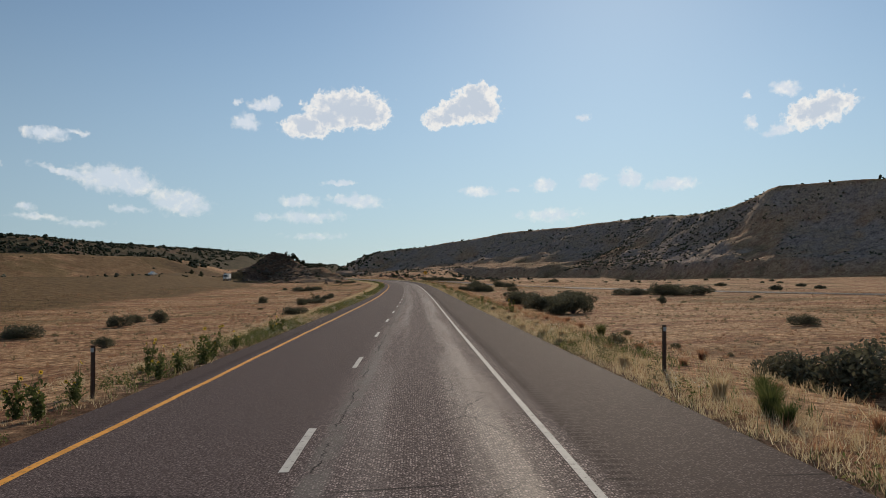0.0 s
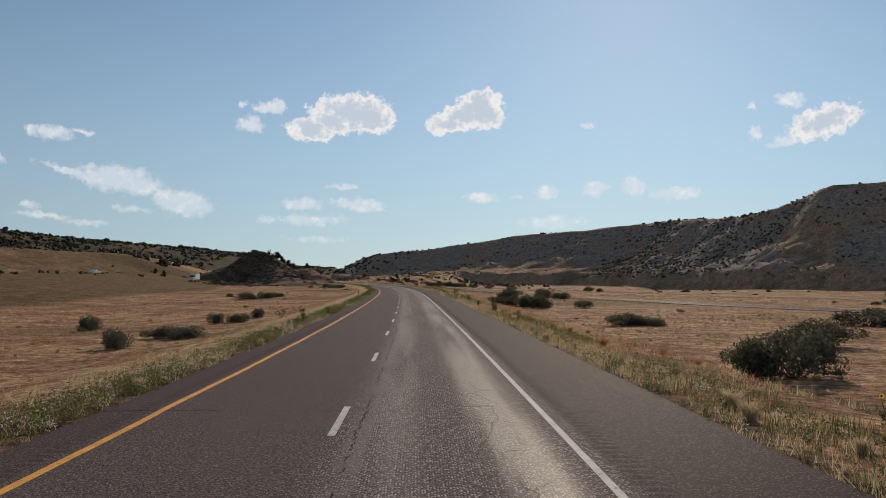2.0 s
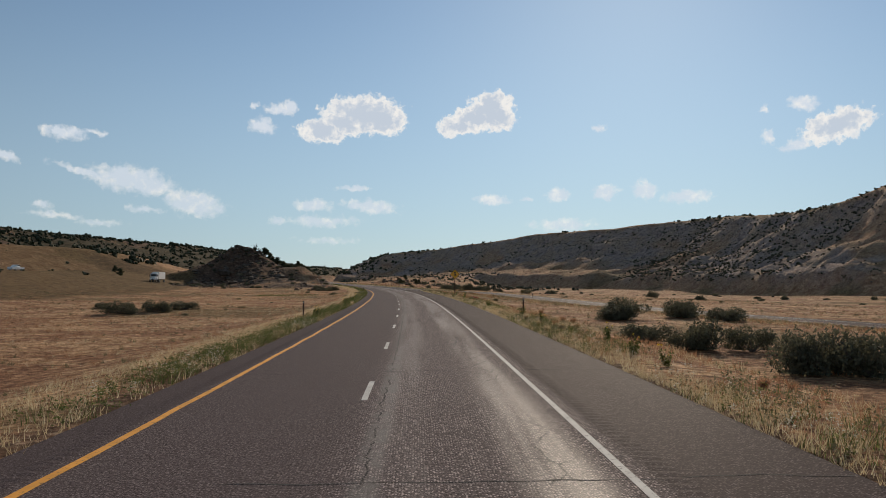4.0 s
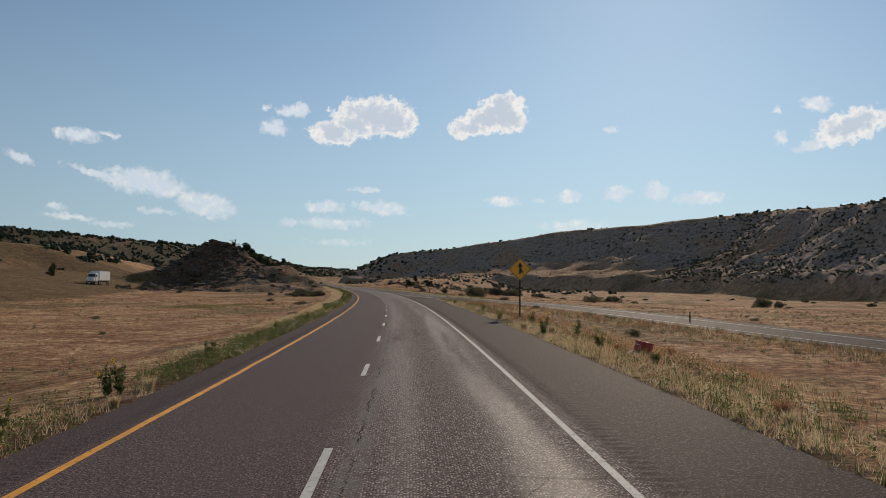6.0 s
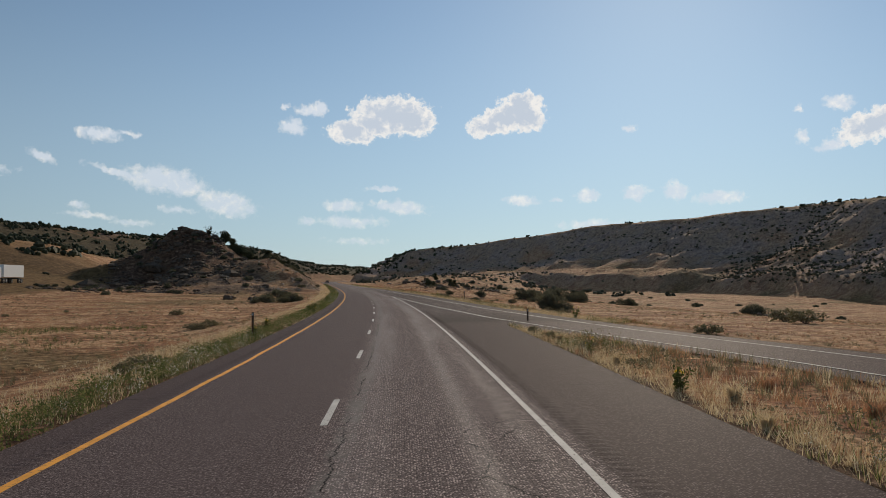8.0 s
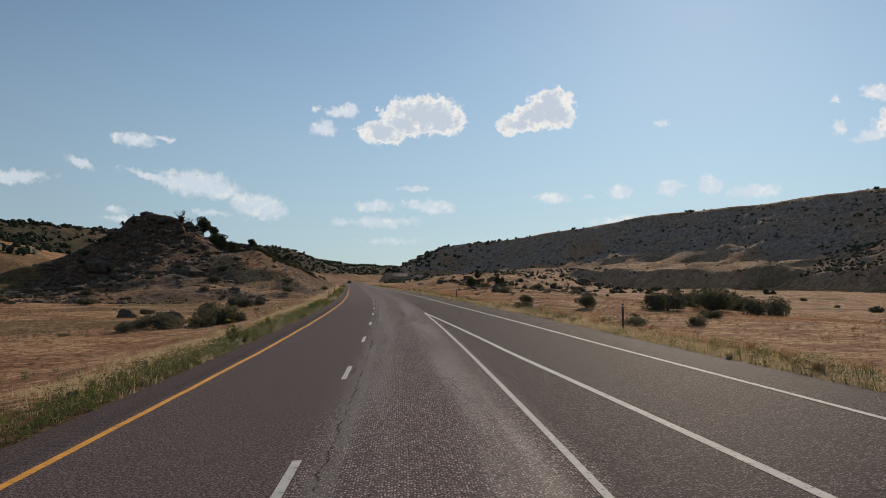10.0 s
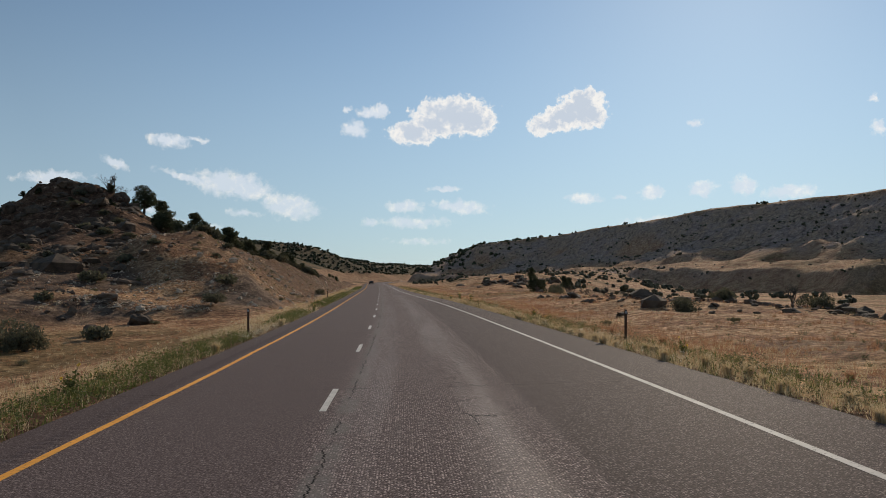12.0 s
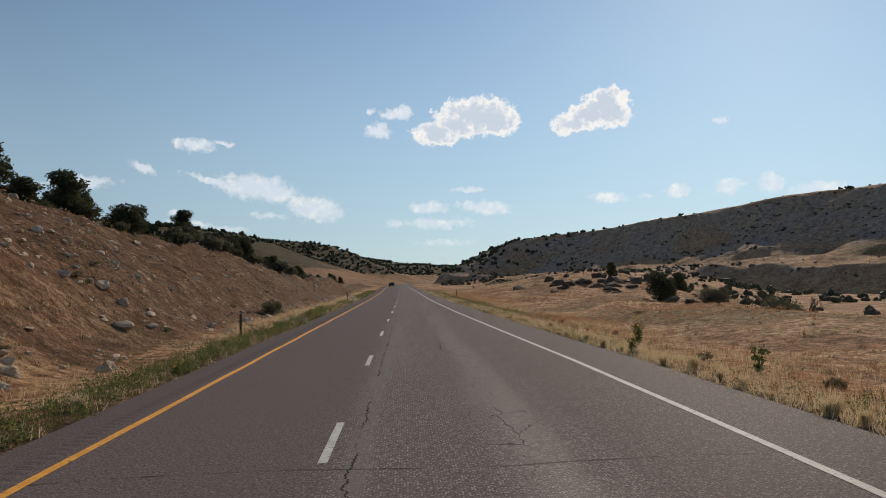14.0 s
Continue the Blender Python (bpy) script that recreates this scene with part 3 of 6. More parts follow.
MESA = [(520, 330, 62, 111), (380, 430, 66, 111), (325, 512, 64, 111), (272, 577, 67.5, 86), (252, 636, 53, 84), (246, 690, 52.5, 88), (237, 780, 58, 122),
        (181, 871, 54, 125), (135, 938, 53.5, 129), (60, 1010, 45, 111), (-38, 1080, 34.5, 81), (-60, 1180, 33, 66), (-20, 1500, 36, 66)]
MESA_PROFILE = ([0, 0.02, 0.07, 0.36, 0.50, 0.62, 0.72, 0.86, 0.93, 1.0], [1, 0.97, 0.88, 0.45, 0.35, 0.25, 0.20, 0.155, 0.03, 0])
HILL = [(*plan(s, o), z, w) for s, o, z, w in ((549, -88, 2.6, 34), (548, -71, 8.8, 36), (547, -61, 12.6, 40), (546, -56, 16.0, 42), (546, -52, 16.6, 42), (545.5, -48.5, 15.2, 40), (545, -45.5, 13.4, 38), (541, -40, 11.2, 32), (535, -33, 9.2, 25), (535, -26, 7.6, 18),
                                              (548, -25, 6.9, 16.5), (567, -24, 5.6, 15), (600, -22, 3.6, 13), (640, -19, 1.9, 10), (700, -17, 1.2, 9), (780, -16, 0.8, 8))]
SPUR = [(*plan(s, o), z, w) for s, o, z, w in ((546, -48, 15.5, 34), (524, -38, 9.0, 28), (500, -33, 4.2, 24), (484, -30, 1.8, 20))]
CUT_S = [470, 484, 496, 506, 516, 528, 536, 546, 567, 600, 640, 700, 760]
CUT_Z = [0, 1.5, 4.2, 7.2, 8.3, 7.6, 6.9, 6.2, 5.2, 3.6, 2.0, 0.9, 0]
HILL_PROFILE = ([0, 0.06, 0.3, 0.6, 0.82, 1.0], [1, 0.95, 0.63, 0.24, 0.07, 0])
KNOLL = [(-105, 60, 5.0, 60), (-105, 160, 5.0, 62), (-108, 260, 5.2, 60), (-120, 360, 6.0, 58), (-128, 430, 6.0, 50), (-140, 500, 6.5, 46), (-160, 580, 7.5, 40), (-190, 760, 9, 50)]
SOFT = ([0, 0.2, 0.5, 0.8, 1.0], [1, 0.93, 0.5, 0.1, 0])
BROW = [(-330, 330, 24, 120), (-240, 440, 20, 100), (-175, 540, 18.5, 70), (-168, 590, 17, 62), (-152, 650, 9, 50), (-150, 720, 7, 50)]
WEST = [(-700, 300, 50, 300), (-520, 480, 48, 260), (-340, 670, 44.5, 190), (-292, 800, 40, 170), (-258, 905, 38, 150), (-240, 1000, 38, 140), (-292, 1120, 43, 160),
        (-272, 1182, 43.5, 150), (-242, 1225, 41.5, 140), (-226, 1300, 31, 120), (-186, 1410, 25, 110), (-120, 1600, 25, 120), (150, 1900, 28, 200)]
EAST_ROCKS = [(*plan(s, o), z, w) for s, o, z, w in ((430, 20, 0.2, 10), (483, 23, 1.1, 14), (530, 29, 0.8, 17), (600, 36, 1.9, 26), (669, 50, 5.4, 38), (780, 95, 8.0, 55), (860, 120, 10, 60), (940, 80, 9, 60))]


def ground_parts(s, off):
    """Height of the ground, how rocky and how earthy it is."""
    s, off = np.asarray(s, float), np.asarray(off, float)
    x, y = plan(s, off)
    inside_r = right_edge(s)
    m = np.maximum(LEFT_EDGE - off, off - inside_r)                 # metres outside the pavement
    rl, rr = ramp_left(s) - 1.3, right_line(s) + 1.5
    m_ramp = np.where((s < NOSE + 2) & (s > -40), np.maximum(rl - off, off - rr), 99.0)
    m = np.minimum(m, m_ramp)
    base = road_z(s, off)
    drop = np.where(off < 0, 0.95, 0.75) * sstep(m, 0.6, 9.0)
    drop = drop * np.where(off < 0, 1 - 0.55 * sstep(s, 440, 490), 1 - 0.5 * sstep(s, 430, 500))
    drop = np.where(off > 11, np.maximum(drop, 1.1 * (1 - sstep(s, 215, 305))), drop)
    wave = fbm(x, y, 26.0, 4, 3) * 0.55 * sstep(m, 4, 26) + fbm(x, y, 3.0, 3, 8) * 0.10 * sstep(m, 0.3, 4)
    z = base - drop + wave - 0.04
    far = sstep(m, 40, 160)
    z = z - far * 0.6 * (off > 0)
    # the grassland on the right falls away to a creek
    z = z - (off > 0) * (sstep(m, 14, 75) * 1.3 + sstep(m, 22, 60) * 1.6 * sstep(s, 330, 430))
    z = z - 1.7 * (off > 0) * sstep(m, 9, 30) * sstep(s, 470, 525) * (1 - sstep(s, 565, 605))
    mesa, rm = ridge(x + fbm(x, y, 60, 3, 21) * 10, y + fbm(x, y, 60, 3, 22) * 10, MESA, MESA_PROFILE, 1)
    gully = fbm(x, y, 55, 5, 30, True)
    bench = sstep(rm, 0.46, 0.58) * (1 - sstep(rm, 0.83, 0.87)) * sstep(y - 1.2 * x, 500, 640)
    face = sstep(rm, 0.0, 0.06) * (1 - sstep(rm, 0.8, 1.0))
    mesa = mesa + (gully * 3.2 * sstep(rm, 0.05, 0.3) + fbm(x, y, 22, 4, 32, True) * 2.2 + (fbm(x, y, 10, 3, 33, True) * 1.7 + fbm(x, y, 4.5, 2, 36) * 1.3) * (1 - 0.75 * bench)) * face + fbm(x, y, 30, 3, 35) * 0.5
    mesa = np.where(rm >= 1, 0, np.maximum(mesa, 0))
    west, rw = ridge(x, y, WEST, SOFT)
    west = west * 0.93
    west = west + fbm(x, y, 70, 5, 41) * 2.6 * (rw < 1) * sstep(1 - rw, 0, 0.3)
    brow, rb = ridge(x, y, BROW, SOFT)
    brow = brow + fbm(x, y, 40, 4, 44) * 1.0 * sstep(1 - rb, 0, 0.3)
    knoll, rk = ridge(x, y, KNOLL, SOFT)
    hill, rh = ridge(x + fbm(x, y, 22, 3, 51) * 4, y + fbm(x, y, 22, 3, 52) * 4, HILL, HILL_PROFILE)
    spur, rs = ridge(x + fbm(x, y, 18, 3, 53) * 3, y + fbm(x, y, 18, 3, 54) * 3, SPUR, SOFT)
    hill = np.maximum(hill, spur)
    # the road was cut through the toe of the hill: one plane up to a crest
    top = curve(s, CUT_S, CUT_Z)
    back = -off - 8.5 - top / 0.60
    cut = np.minimum((-off - 8.5) * 0.60, top * (1 - sstep(back, 5, 22)))
    cut = np.where((s > 470) & (s < 760) & (off < -8.5), cut, 0)
    rh = np.where(cut > hill, np.minimum(rh, 1 - 0.8 * sstep(cut, 0, 1.5)), rh)
    hill = np.maximum(hill, cut)
    rh = np.minimum(rh, rs)
    hf = (rh < 1) * sstep(1 - rh, 0, 0.25)
    dark_side = np.maximum(sstep(-off, 34, 42), sstep(-s, -512, -492)) * sstep(hill, 1.5, 4)
    crag = sstep(1 - rh, 0.86, 0.97) * sstep(hill, 13, 16)
    hill = hill + hf * (fbm(x, y, 14, 4, 55, True) * 1.1 + fbm(x, y, 4, 3, 57) * 0.5 + dark_side * (fbm(x, y, 9, 3, 59, True) * 1.5 + fbm(x, y, 4, 2, 60) * 0.8)) + crag * (1.2 + fbm(x, y, 5, 3, 58) * 1.6)
    rocks, rr2 = ridge(x, y, EAST_ROCKS, SOFT)
    rocks = rocks + (rr2 < 1) * sstep(1 - rr2, 0, 0.3) * fbm(x, y, 12, 4, 61, True) * 0.8
    keep = sstep(m, 2.0, 9.0)
    z = z + np.maximum.reduce([mesa, west, brow, knoll, hill, rocks]) * keep
    woods = (rw < 0.9) * sstep(west, 7, 14) * 0.95
    rocky = np.maximum.reduce([woods, face * 0.97 * sstep(mesa, 0.3, 3), crag, hf * sstep(fbm(x, y, 9, 5, 66), -0.20, 0.10) * np.maximum(sstep(-off, 34, 42), sstep(-s, -512, -492)),
                               (rr2 < 0.7) * sstep(fbm(x, y, 10, 4, 67), 0.2, 0.4) * 0.5])
    rocky = rocky * (1 - 0.85 * bench * sstep(fbm(x, y, 40, 4, 68), -0.3, 0.0)) * (1 - 0.7 * sstep(fbm(x, y, 34, 5, 69), 0.10, 0.25) * face * sstep(rm, 0.12, 0.3))
    earth = np.maximum(hf * sstep(s, 480, 520) * 0.9, (rw < 1) * 0.4)
    earth = np.maximum(earth, 0.8 * (m < 0.5) )
    # the bed under the pavement lies lower
    z = np.where(m < 0, z - 0.45 * sstep(-m, 0.0, 0.7), z)
    olive = np.maximum(sstep(1 - rk, 0.06, 0.16) * (knoll > west) * (knoll > brow), 0.75 * sstep(brow, 1.5, 5) * (brow > west) * sstep(fbm(x, y, 45, 4, 76), -0.5, 0.1))
    return z, np.clip(rocky, 0, 1), np.clip(earth, 0, 1), olive * (woods <= 0.4) + 2.0 * (woods > 0.4) * sstep(fbm(x, y, 50, 4, 70), -0.45, -0.2), (rm < 1) * 1.0


def ground_z(s, off):
    return ground_parts(s, off)[0]


def spot(s, off, dz=0.0):
    """A world place on the ground."""
    x, y = plan(s, off)
    return Vector((float(x), float(y), float(ground_z(s, off)) + dz))


# ---- mesh helpers ----
def mesh_from(name, verts, faces, mats, smooth=False, uv=None, attrs=None, mat_index=None):
    """A mesh from arrays: verts n x 3, faces n x 3 or n x 4."""
    me = bpy.data.meshes.new(name)
    verts, faces = np.asarray(verts, np.float32), np.asarray(faces, np.int32)
    n, k = faces.shape
    me.vertices.add(len(verts))
    me.vertices.foreach_set("co", verts.ravel())
    me.loops.add(n * k)
    me.loops.foreach_set("vertex_index", faces.ravel())
    me.polygons.add(n)
    me.polygons.foreach_set("loop_start", np.arange(0, n * k, k, dtype=np.int32))
    me.polygons.foreach_set("use_smooth", np.full(n, smooth))
    if mat_index is not None:
        me.polygons.foreach_set("material_index", np.asarray(mat_index, np.int32))
    for mt in mats if isinstance(mats, (list, tuple)) else [mats]:
        me.materials.append(mt)
    if uv is not None:
        lay = me.uv_layers.new(name="UVMap")
        lay.data.foreach_set("uv", np.asarray(uv, np.float32)[faces.ravel()].ravel())
    for key, val in (attrs or {}).items():
        at = me.attributes.new(key, "FLOAT", "POINT")
        at.data.foreach_set("value", np.asarray(val, np.float32))
    me.update(calc_edges=True)
    me.validate()
    return me


def grid_faces(nu, nv):
    i = np.arange(nu - 1)[:, None] * nv + np.arange(nv - 1)[None]
    return np.stack([i, i + 1, i + nv + 1, i + nv], -1).reshape(-1, 4)


def part(name, me, parent, label="", at=None):
    """A mesh as one part of a thing."""
    ob = new(name, me)
    ob.parent = parent
    if at is not None:
        ob.matrix_basis = at
    return tagged(ob, label) if label else ob


def strip(s0, s1, lo, hi, lift, step=2.0, cols=2, z_of=None):
    """A band along the road between the offsets lo(s) and hi(s)."""
    s = np.linspace(s0, s1, max(2, int(math.ceil((s1 - s0) / step)) + 1))
    f = np.linspace(0, 1, cols)
    l, h = (np.full_like(s, lo) if np.isscalar(lo) else lo(s)), (np.full_like(s, hi) if np.isscalar(hi) else hi(s))
    ss, oo = np.repeat(s[:, None], cols, 1), l[:, None] + (h - l)[:, None] * f[None]
    x, y = plan(ss, oo)
    z = (z_of or road_z)(ss, oo) + lift
    return np.stack([x, y, z], -1).reshape(-1, 3), grid_faces(len(s), cols)[:, ::-1], np.stack([oo, ss], -1).reshape(-1, 2)


# ---- ground ----
def build_ground():
    s = np.concatenate([np.array([-300, -220, -160, -110, -70.0]), np.arange(-45, 330, 2.6), np.arange(330, 720, 2.2), np.arange(720, 1150, 4.0), np.arange(1150, 1500, 10.0), np.array([1500, 1560, 1640, 1740, 1860, 2000, 2300, 2700, 2990.0])])
    near = np.concatenate([np.arange(-14, -5.4, 0.8), np.arange(-5.3, -3.6, 0.3), np.array([0.0, 3.0, 5.0]), np.arange(6.0, 9.6, 0.35), np.arange(9.7, 22, 0.7)])
    left = -14 - np.cumsum(np.concatenate([np.full(46, 1.5), np.full(44, 3.0), np.geomspace(4, 120, 32)]))
    right = 22 + np.cumsum(np.concatenate([np.full(30, 1.5), np.full(94, 3.2), np.geomspace(5, 120, 28)]))
    off = np.concatenate([left[::-1], near, right])
    S, O = np.meshgrid(s, off, indexing="ij")
    z, rocky, earth, olive, paled = ground_parts(S, O)
    x, y = plan(S, O)
    v = np.stack([x, y, z], -1).reshape(-1, 3)
    me = mesh_from("ground", v, grid_faces(len(s), len(off))[:, ::-1], GROUND, True, attrs={"rocky": rocky.ravel(), "earth": earth.ravel(), "sward": olive.ravel(), "paled": paled.ravel()})
    tagged(new("ground", me), "dry tan grassland with bare earth, rocky hills and mesas", "ground", kind="structure")


build_ground()


# ---- road ----
def slab(name, s0, s1, lo, hi, mat, cols, step=2.0, z_of=None):
    """Pavement with a thickness."""
    v, f, uv = strip(s0, s1, lo, hi, 0.0, step, cols, z_of)
    n = len(v) // cols
    low = v.copy()
    low[:, 2] -= 0.3
    side = []
    k = len(v)
    i = np.arange(n - 1) * cols
    side.append(np.stack([i, i + cols, i + cols + k, i + k], -1)[:, ::-1])
    i = i + cols - 1
    side.append(np.stack([i, i + cols, i + cols + k, i + k], -1))
    for e in (0, (n - 1) * cols):
        j = e + np.arange(cols - 1)
        q = np.stack([j, j + 1, j + 1 + k, j + k], -1)
        side.append(q if e == 0 else q[:, ::-1])
    return mesh_from(name, np.concatenate([v, low]), np.concatenate([f] + side), mat, False, np.concatenate([uv, uv]))


road = tagged(new("road", slab("road", -60, NOSE, LEFT_EDGE, right_edge, ASPHALT, 14)), "worn brown-grey asphalt highway with two lanes and shoulders", "road", kind="structure")
part("merging_pavement", slab("merging_pavement", NOSE, 1150, LEFT_EDGE, lambda s: right_edge(np.maximum(s, NOSE)), ASPHALT, 16), road)
ramp = tagged(new("ramp", slab("ramp", -30, NOSE + 0.3, lambda s: ramp_left(s) - 1.3, lambda s: right_line(s) + 1.5, RAMP_ASPHALT, 6, z_of=ramp_z)), "pale grey asphalt entrance ramp with white edge lines", "road", kind="structure")
ramp.location.z = -0.012


def line(name, s0, s1, centre, width, mat, parent, step=2.0, lift=0.006, label="", z_of=None):
    c = centre if callable(centre) else (lambda s: np.full_like(s, centre))
    v, f, uv = strip(s0, s1, lambda s: c(s) - width / 2, lambda s: c(s) + width / 2, lift, step, 3, z_of)
    return part(name, mesh_from(name, v, f, mat, False, uv), parent, label)


line("yellow_line", -60, 1150, lambda s: -3.66 + 0.035 * fbm(s, s * 0, 3.0, 4, 90), 0.15, YELLOW_PAINT, road, step=0.5, label="worn yellow left edge line")
line("edge_line", -60, 402, 3.61, 0.115, WHITE_PAINT, road, label="worn white right edge line")
line("gore_line", 330, 402, ramp_left, 0.17, WHITE_PAINT, road, label="cracked white gore line")
line("merge_edge_line", NOSE, 1150, right_line, 0.15, WHITE_PAINT, road, label="white edge line of the merging lane")
line("ramp_edge_line", -30, NOSE, right_line, 0.13, WHITE_PAINT, ramp, lift=0.01, z_of=ramp_z)
line("ramp_edge_line", -30, 330, ramp_left, 0.13, WHITE_PAINT, ramp, lift=0.018, z_of=ramp_z)
DASH_START = 13.5 - 3.05
k = -5
while DASH_START + 12.19 * k < 1000:
    s0 = DASH_START + 12.19 * k
    line("lane_dash", s0, s0 + 3.05, -0.10, 0.13, WHITE_PAINT, road, 1.6)
    k += 1


def cross_crack(s0, lo, hi, seed):
    """A dark crack right across the pavement."""
    off = np.arange(lo, hi, 0.09)
    s = s0 + fbm(off, off * 0 + seed, 1.6, 5, seed) * 0.22
    w = 0.009 + 0.008 * (fbm(off, off * 0, 0.5, 3, seed + 5) + 0.5)
    S, O = np.stack([s - w, s + w], 1), np.stack([off, off], 1)
    x, y = plan(S, O)
    v = np.stack([x, y, road_z(S, O) + 0.0045], -1).reshape(-1, 3)
    part("cross_crack", mesh_from("cross_crack", v, grid_faces(len(off), 2), CRACK, False), road, "dark crack across the asphalt")


for i, (s0, lo, hi) in enumerate(((61, -0.2, 6.4), (92.8, -3.5, 6.4), (150, -1.5, 6.4), (212, -3.5, 6.5), (275.5, 3.4, 6.8), (366, -3.4, 6.0), (401, -1.0, 8.0), (459, -3.6, 9.0), (505, -3.5, 7.5))):
    cross_crack(s0, lo, hi, 300 + i * 7)


def rumble(name, centre, width, s0, s1):
    s = np.arange(s0, s1, 0.075)
    rows = np.linspace(-width / 2, width / 2, 4)
    ph = (np.arange(len(s)) % 4)
    dip = np.where(ph == 1, -0.006, np.where(ph == 2, -0.013, np.where(ph == 3, -0.006, 0.0)))
    S, O = np.repeat(s[:, None], 4, 1), np.repeat((centre + rows)[None], len(s), 0)
    x, y = plan(S, O)
    z = road_z(S, O) + np.array([0.002, 0.015, 0.015, 0.002])[None] + dip[:, None] * np.array([0, 1, 1, 0])[None]
    return part(name, mesh_from(name, np.stack([x, y, z], -1).reshape(-1, 3), grid_faces(len(s), 4)[:, ::-1], ASPHALT, False, np.stack([O, S], -1).reshape(-1, 2)), road, "milled rumble strip in the shoulder")


rumble("rumble_strip", 4.10, 0.42, -10, 345)
rumble("rumble_strip", -4.05, 0.36, -10, 640)


# ---- vegetation kinds ----
RNG = np.random.default_rng(11)


def blades(s, off, height, width, count, lean=0.5, spread=0.12, rng=RNG):
    """Grass tufts at arrays of places: triangles, count to a tuft."""
    n = len(s)
    z = ground_z(s, off)
    x, y = plan(s, off)
    base = np.repeat(np.stack([x, y, z], -1), count, 0)
    h = np.repeat(height, count) * rng.uniform(0.5, 1.15, n * count)
    base[:, :2] += rng.normal(0, spread, (n * count, 2)) * np.repeat(height, count)[:, None] * 2
    base[:, 2] -= 0.04
    a, b = rng.uniform(0, 2 * np.pi, n * count), rng.uniform(0, 2 * np.pi, n * count)
    w = width * rng.uniform(0.6, 1.3, n * count)
    side = np.stack([np.cos(a), np.sin(a), np.zeros_like(a)], -1) * w[:, None] / 2
    r = h * rng.uniform(0.05, lean, n * count)
    tip = base + np.stack([np.cos(b) * r, np.sin(b) * r, h], -1)
    v = np.stack([base - side, base + side, tip], 1).reshape(-1, 3)
    return v, np.arange(len(v)).reshape(-1, 3)


def outside(s, off, gap=0.05):
    """True where a place is clear of the pavement."""
    m = np.maximum(LEFT_EDGE - off, off - right_edge(s))
    mr = np.where((s < NOSE + 3) & (s > -40), np.maximum(ramp_left(s) - 1.3 - off, off - right_line(s) - 1.5), 99)
    return np.minimum(m, mr) > gap


def edge_near(s, off):
    return np.maximum(LEFT_EDGE - off, off - right_edge(s)) < 3.0


def grass(name, label, mat, s0, s1, lo, hi, per_m2, height, width, count, patch=None, lean=0.5, edge=False, seed=1, bare=0.12):
    """A sward of one kind, thicker and thinner in patches. lo and hi are offsets, from the pavement's edge if edge is set."""
    rng = np.random.default_rng(seed)
    n = int((s1 - s0) * abs(hi - lo) * per_m2)
    s, u = rng.uniform(s0, s1, n), rng.uniform(0, 1, n)
    off = lo + (hi - lo) * u
    if edge:
        off = np.where(off < 0, LEFT_EDGE + off, right_edge(s) + off)
    keep = outside(s, off) & ((ground_parts(s, off)[2] < 0.5) | (rng.uniform(0, 1, n) < bare) | edge_near(s, off))
    if patch:
        size, least, sd = patch
        x, y = plan(s, off)
        keep &= fbm(x, y, size, 3, sd) + rng.uniform(-0.25, 0.25, n) > least
    s, off = s[keep], off[keep]
    h = height * rng.uniform(0.55, 1.25, len(s))
    v, f = blades(s, off, h, width, count, lean, rng=rng)
    return tagged(new(name, mesh_from(name, v, f, mat)), label, "grass", kind="stuff")


def leafy(name, label, mat, s0, s1, lo, hi, per_m2, tall, leaves, size, patch, seed):
    """Broad-leaved weeds along a pavement's edge, lo to hi metres out (negative: left)."""
    rng = np.random.default_rng(seed)
    n = int((s1 - s0) * abs(hi - lo) * per_m2)
    s, d = rng.uniform(s0, s1, n), rng.uniform(0, 1, n)
    d = lo + (hi - lo) * d
    off = np.where(d < 0, LEFT_EDGE + d, right_edge(s) + d)
    keep = outside(s, off)
    x, y = plan(s, off)
    keep &= fbm(x, y, patch[0], 3, patch[2]) + rng.uniform(-0.2, 0.2, n) > patch[1]
    s, off, x, y = s[keep], off[keep], x[keep], y[keep]
    h = np.repeat(tall * rng.uniform(0.5, 1.4, len(s)), leaves)
    c = np.repeat(np.stack([x, y, ground_z(s, off)], -1), leaves, 0)
    k = len(c)
    c += np.stack([rng.normal(0, 0.30, k) * h, rng.normal(0, 0.30, k) * h, rng.uniform(0.02, 1.0, k) * h], -1)
    q = rng.normal(0, 1, (k, 3)) * np.array([1, 1, 0.7])
    q /= np.linalg.norm(q, axis=1)[:, None]
    r = np.cross(q, rng.normal(0, 1, (k, 3)))
    r /= np.linalg.norm(r, axis=1)[:, None]
    sz = size * rng.uniform(0.5, 1.5, k)[:, None]
    v = np.stack([c - q * sz, c - r * sz * 0.45, c + q * sz, c + r * sz * 0.45], 1).reshape(-1, 3)
    return tagged(new(name, mesh_from(name, v, np.arange(k * 4).reshape(-1, 4), mat)), label, "weeds", kind="stuff")


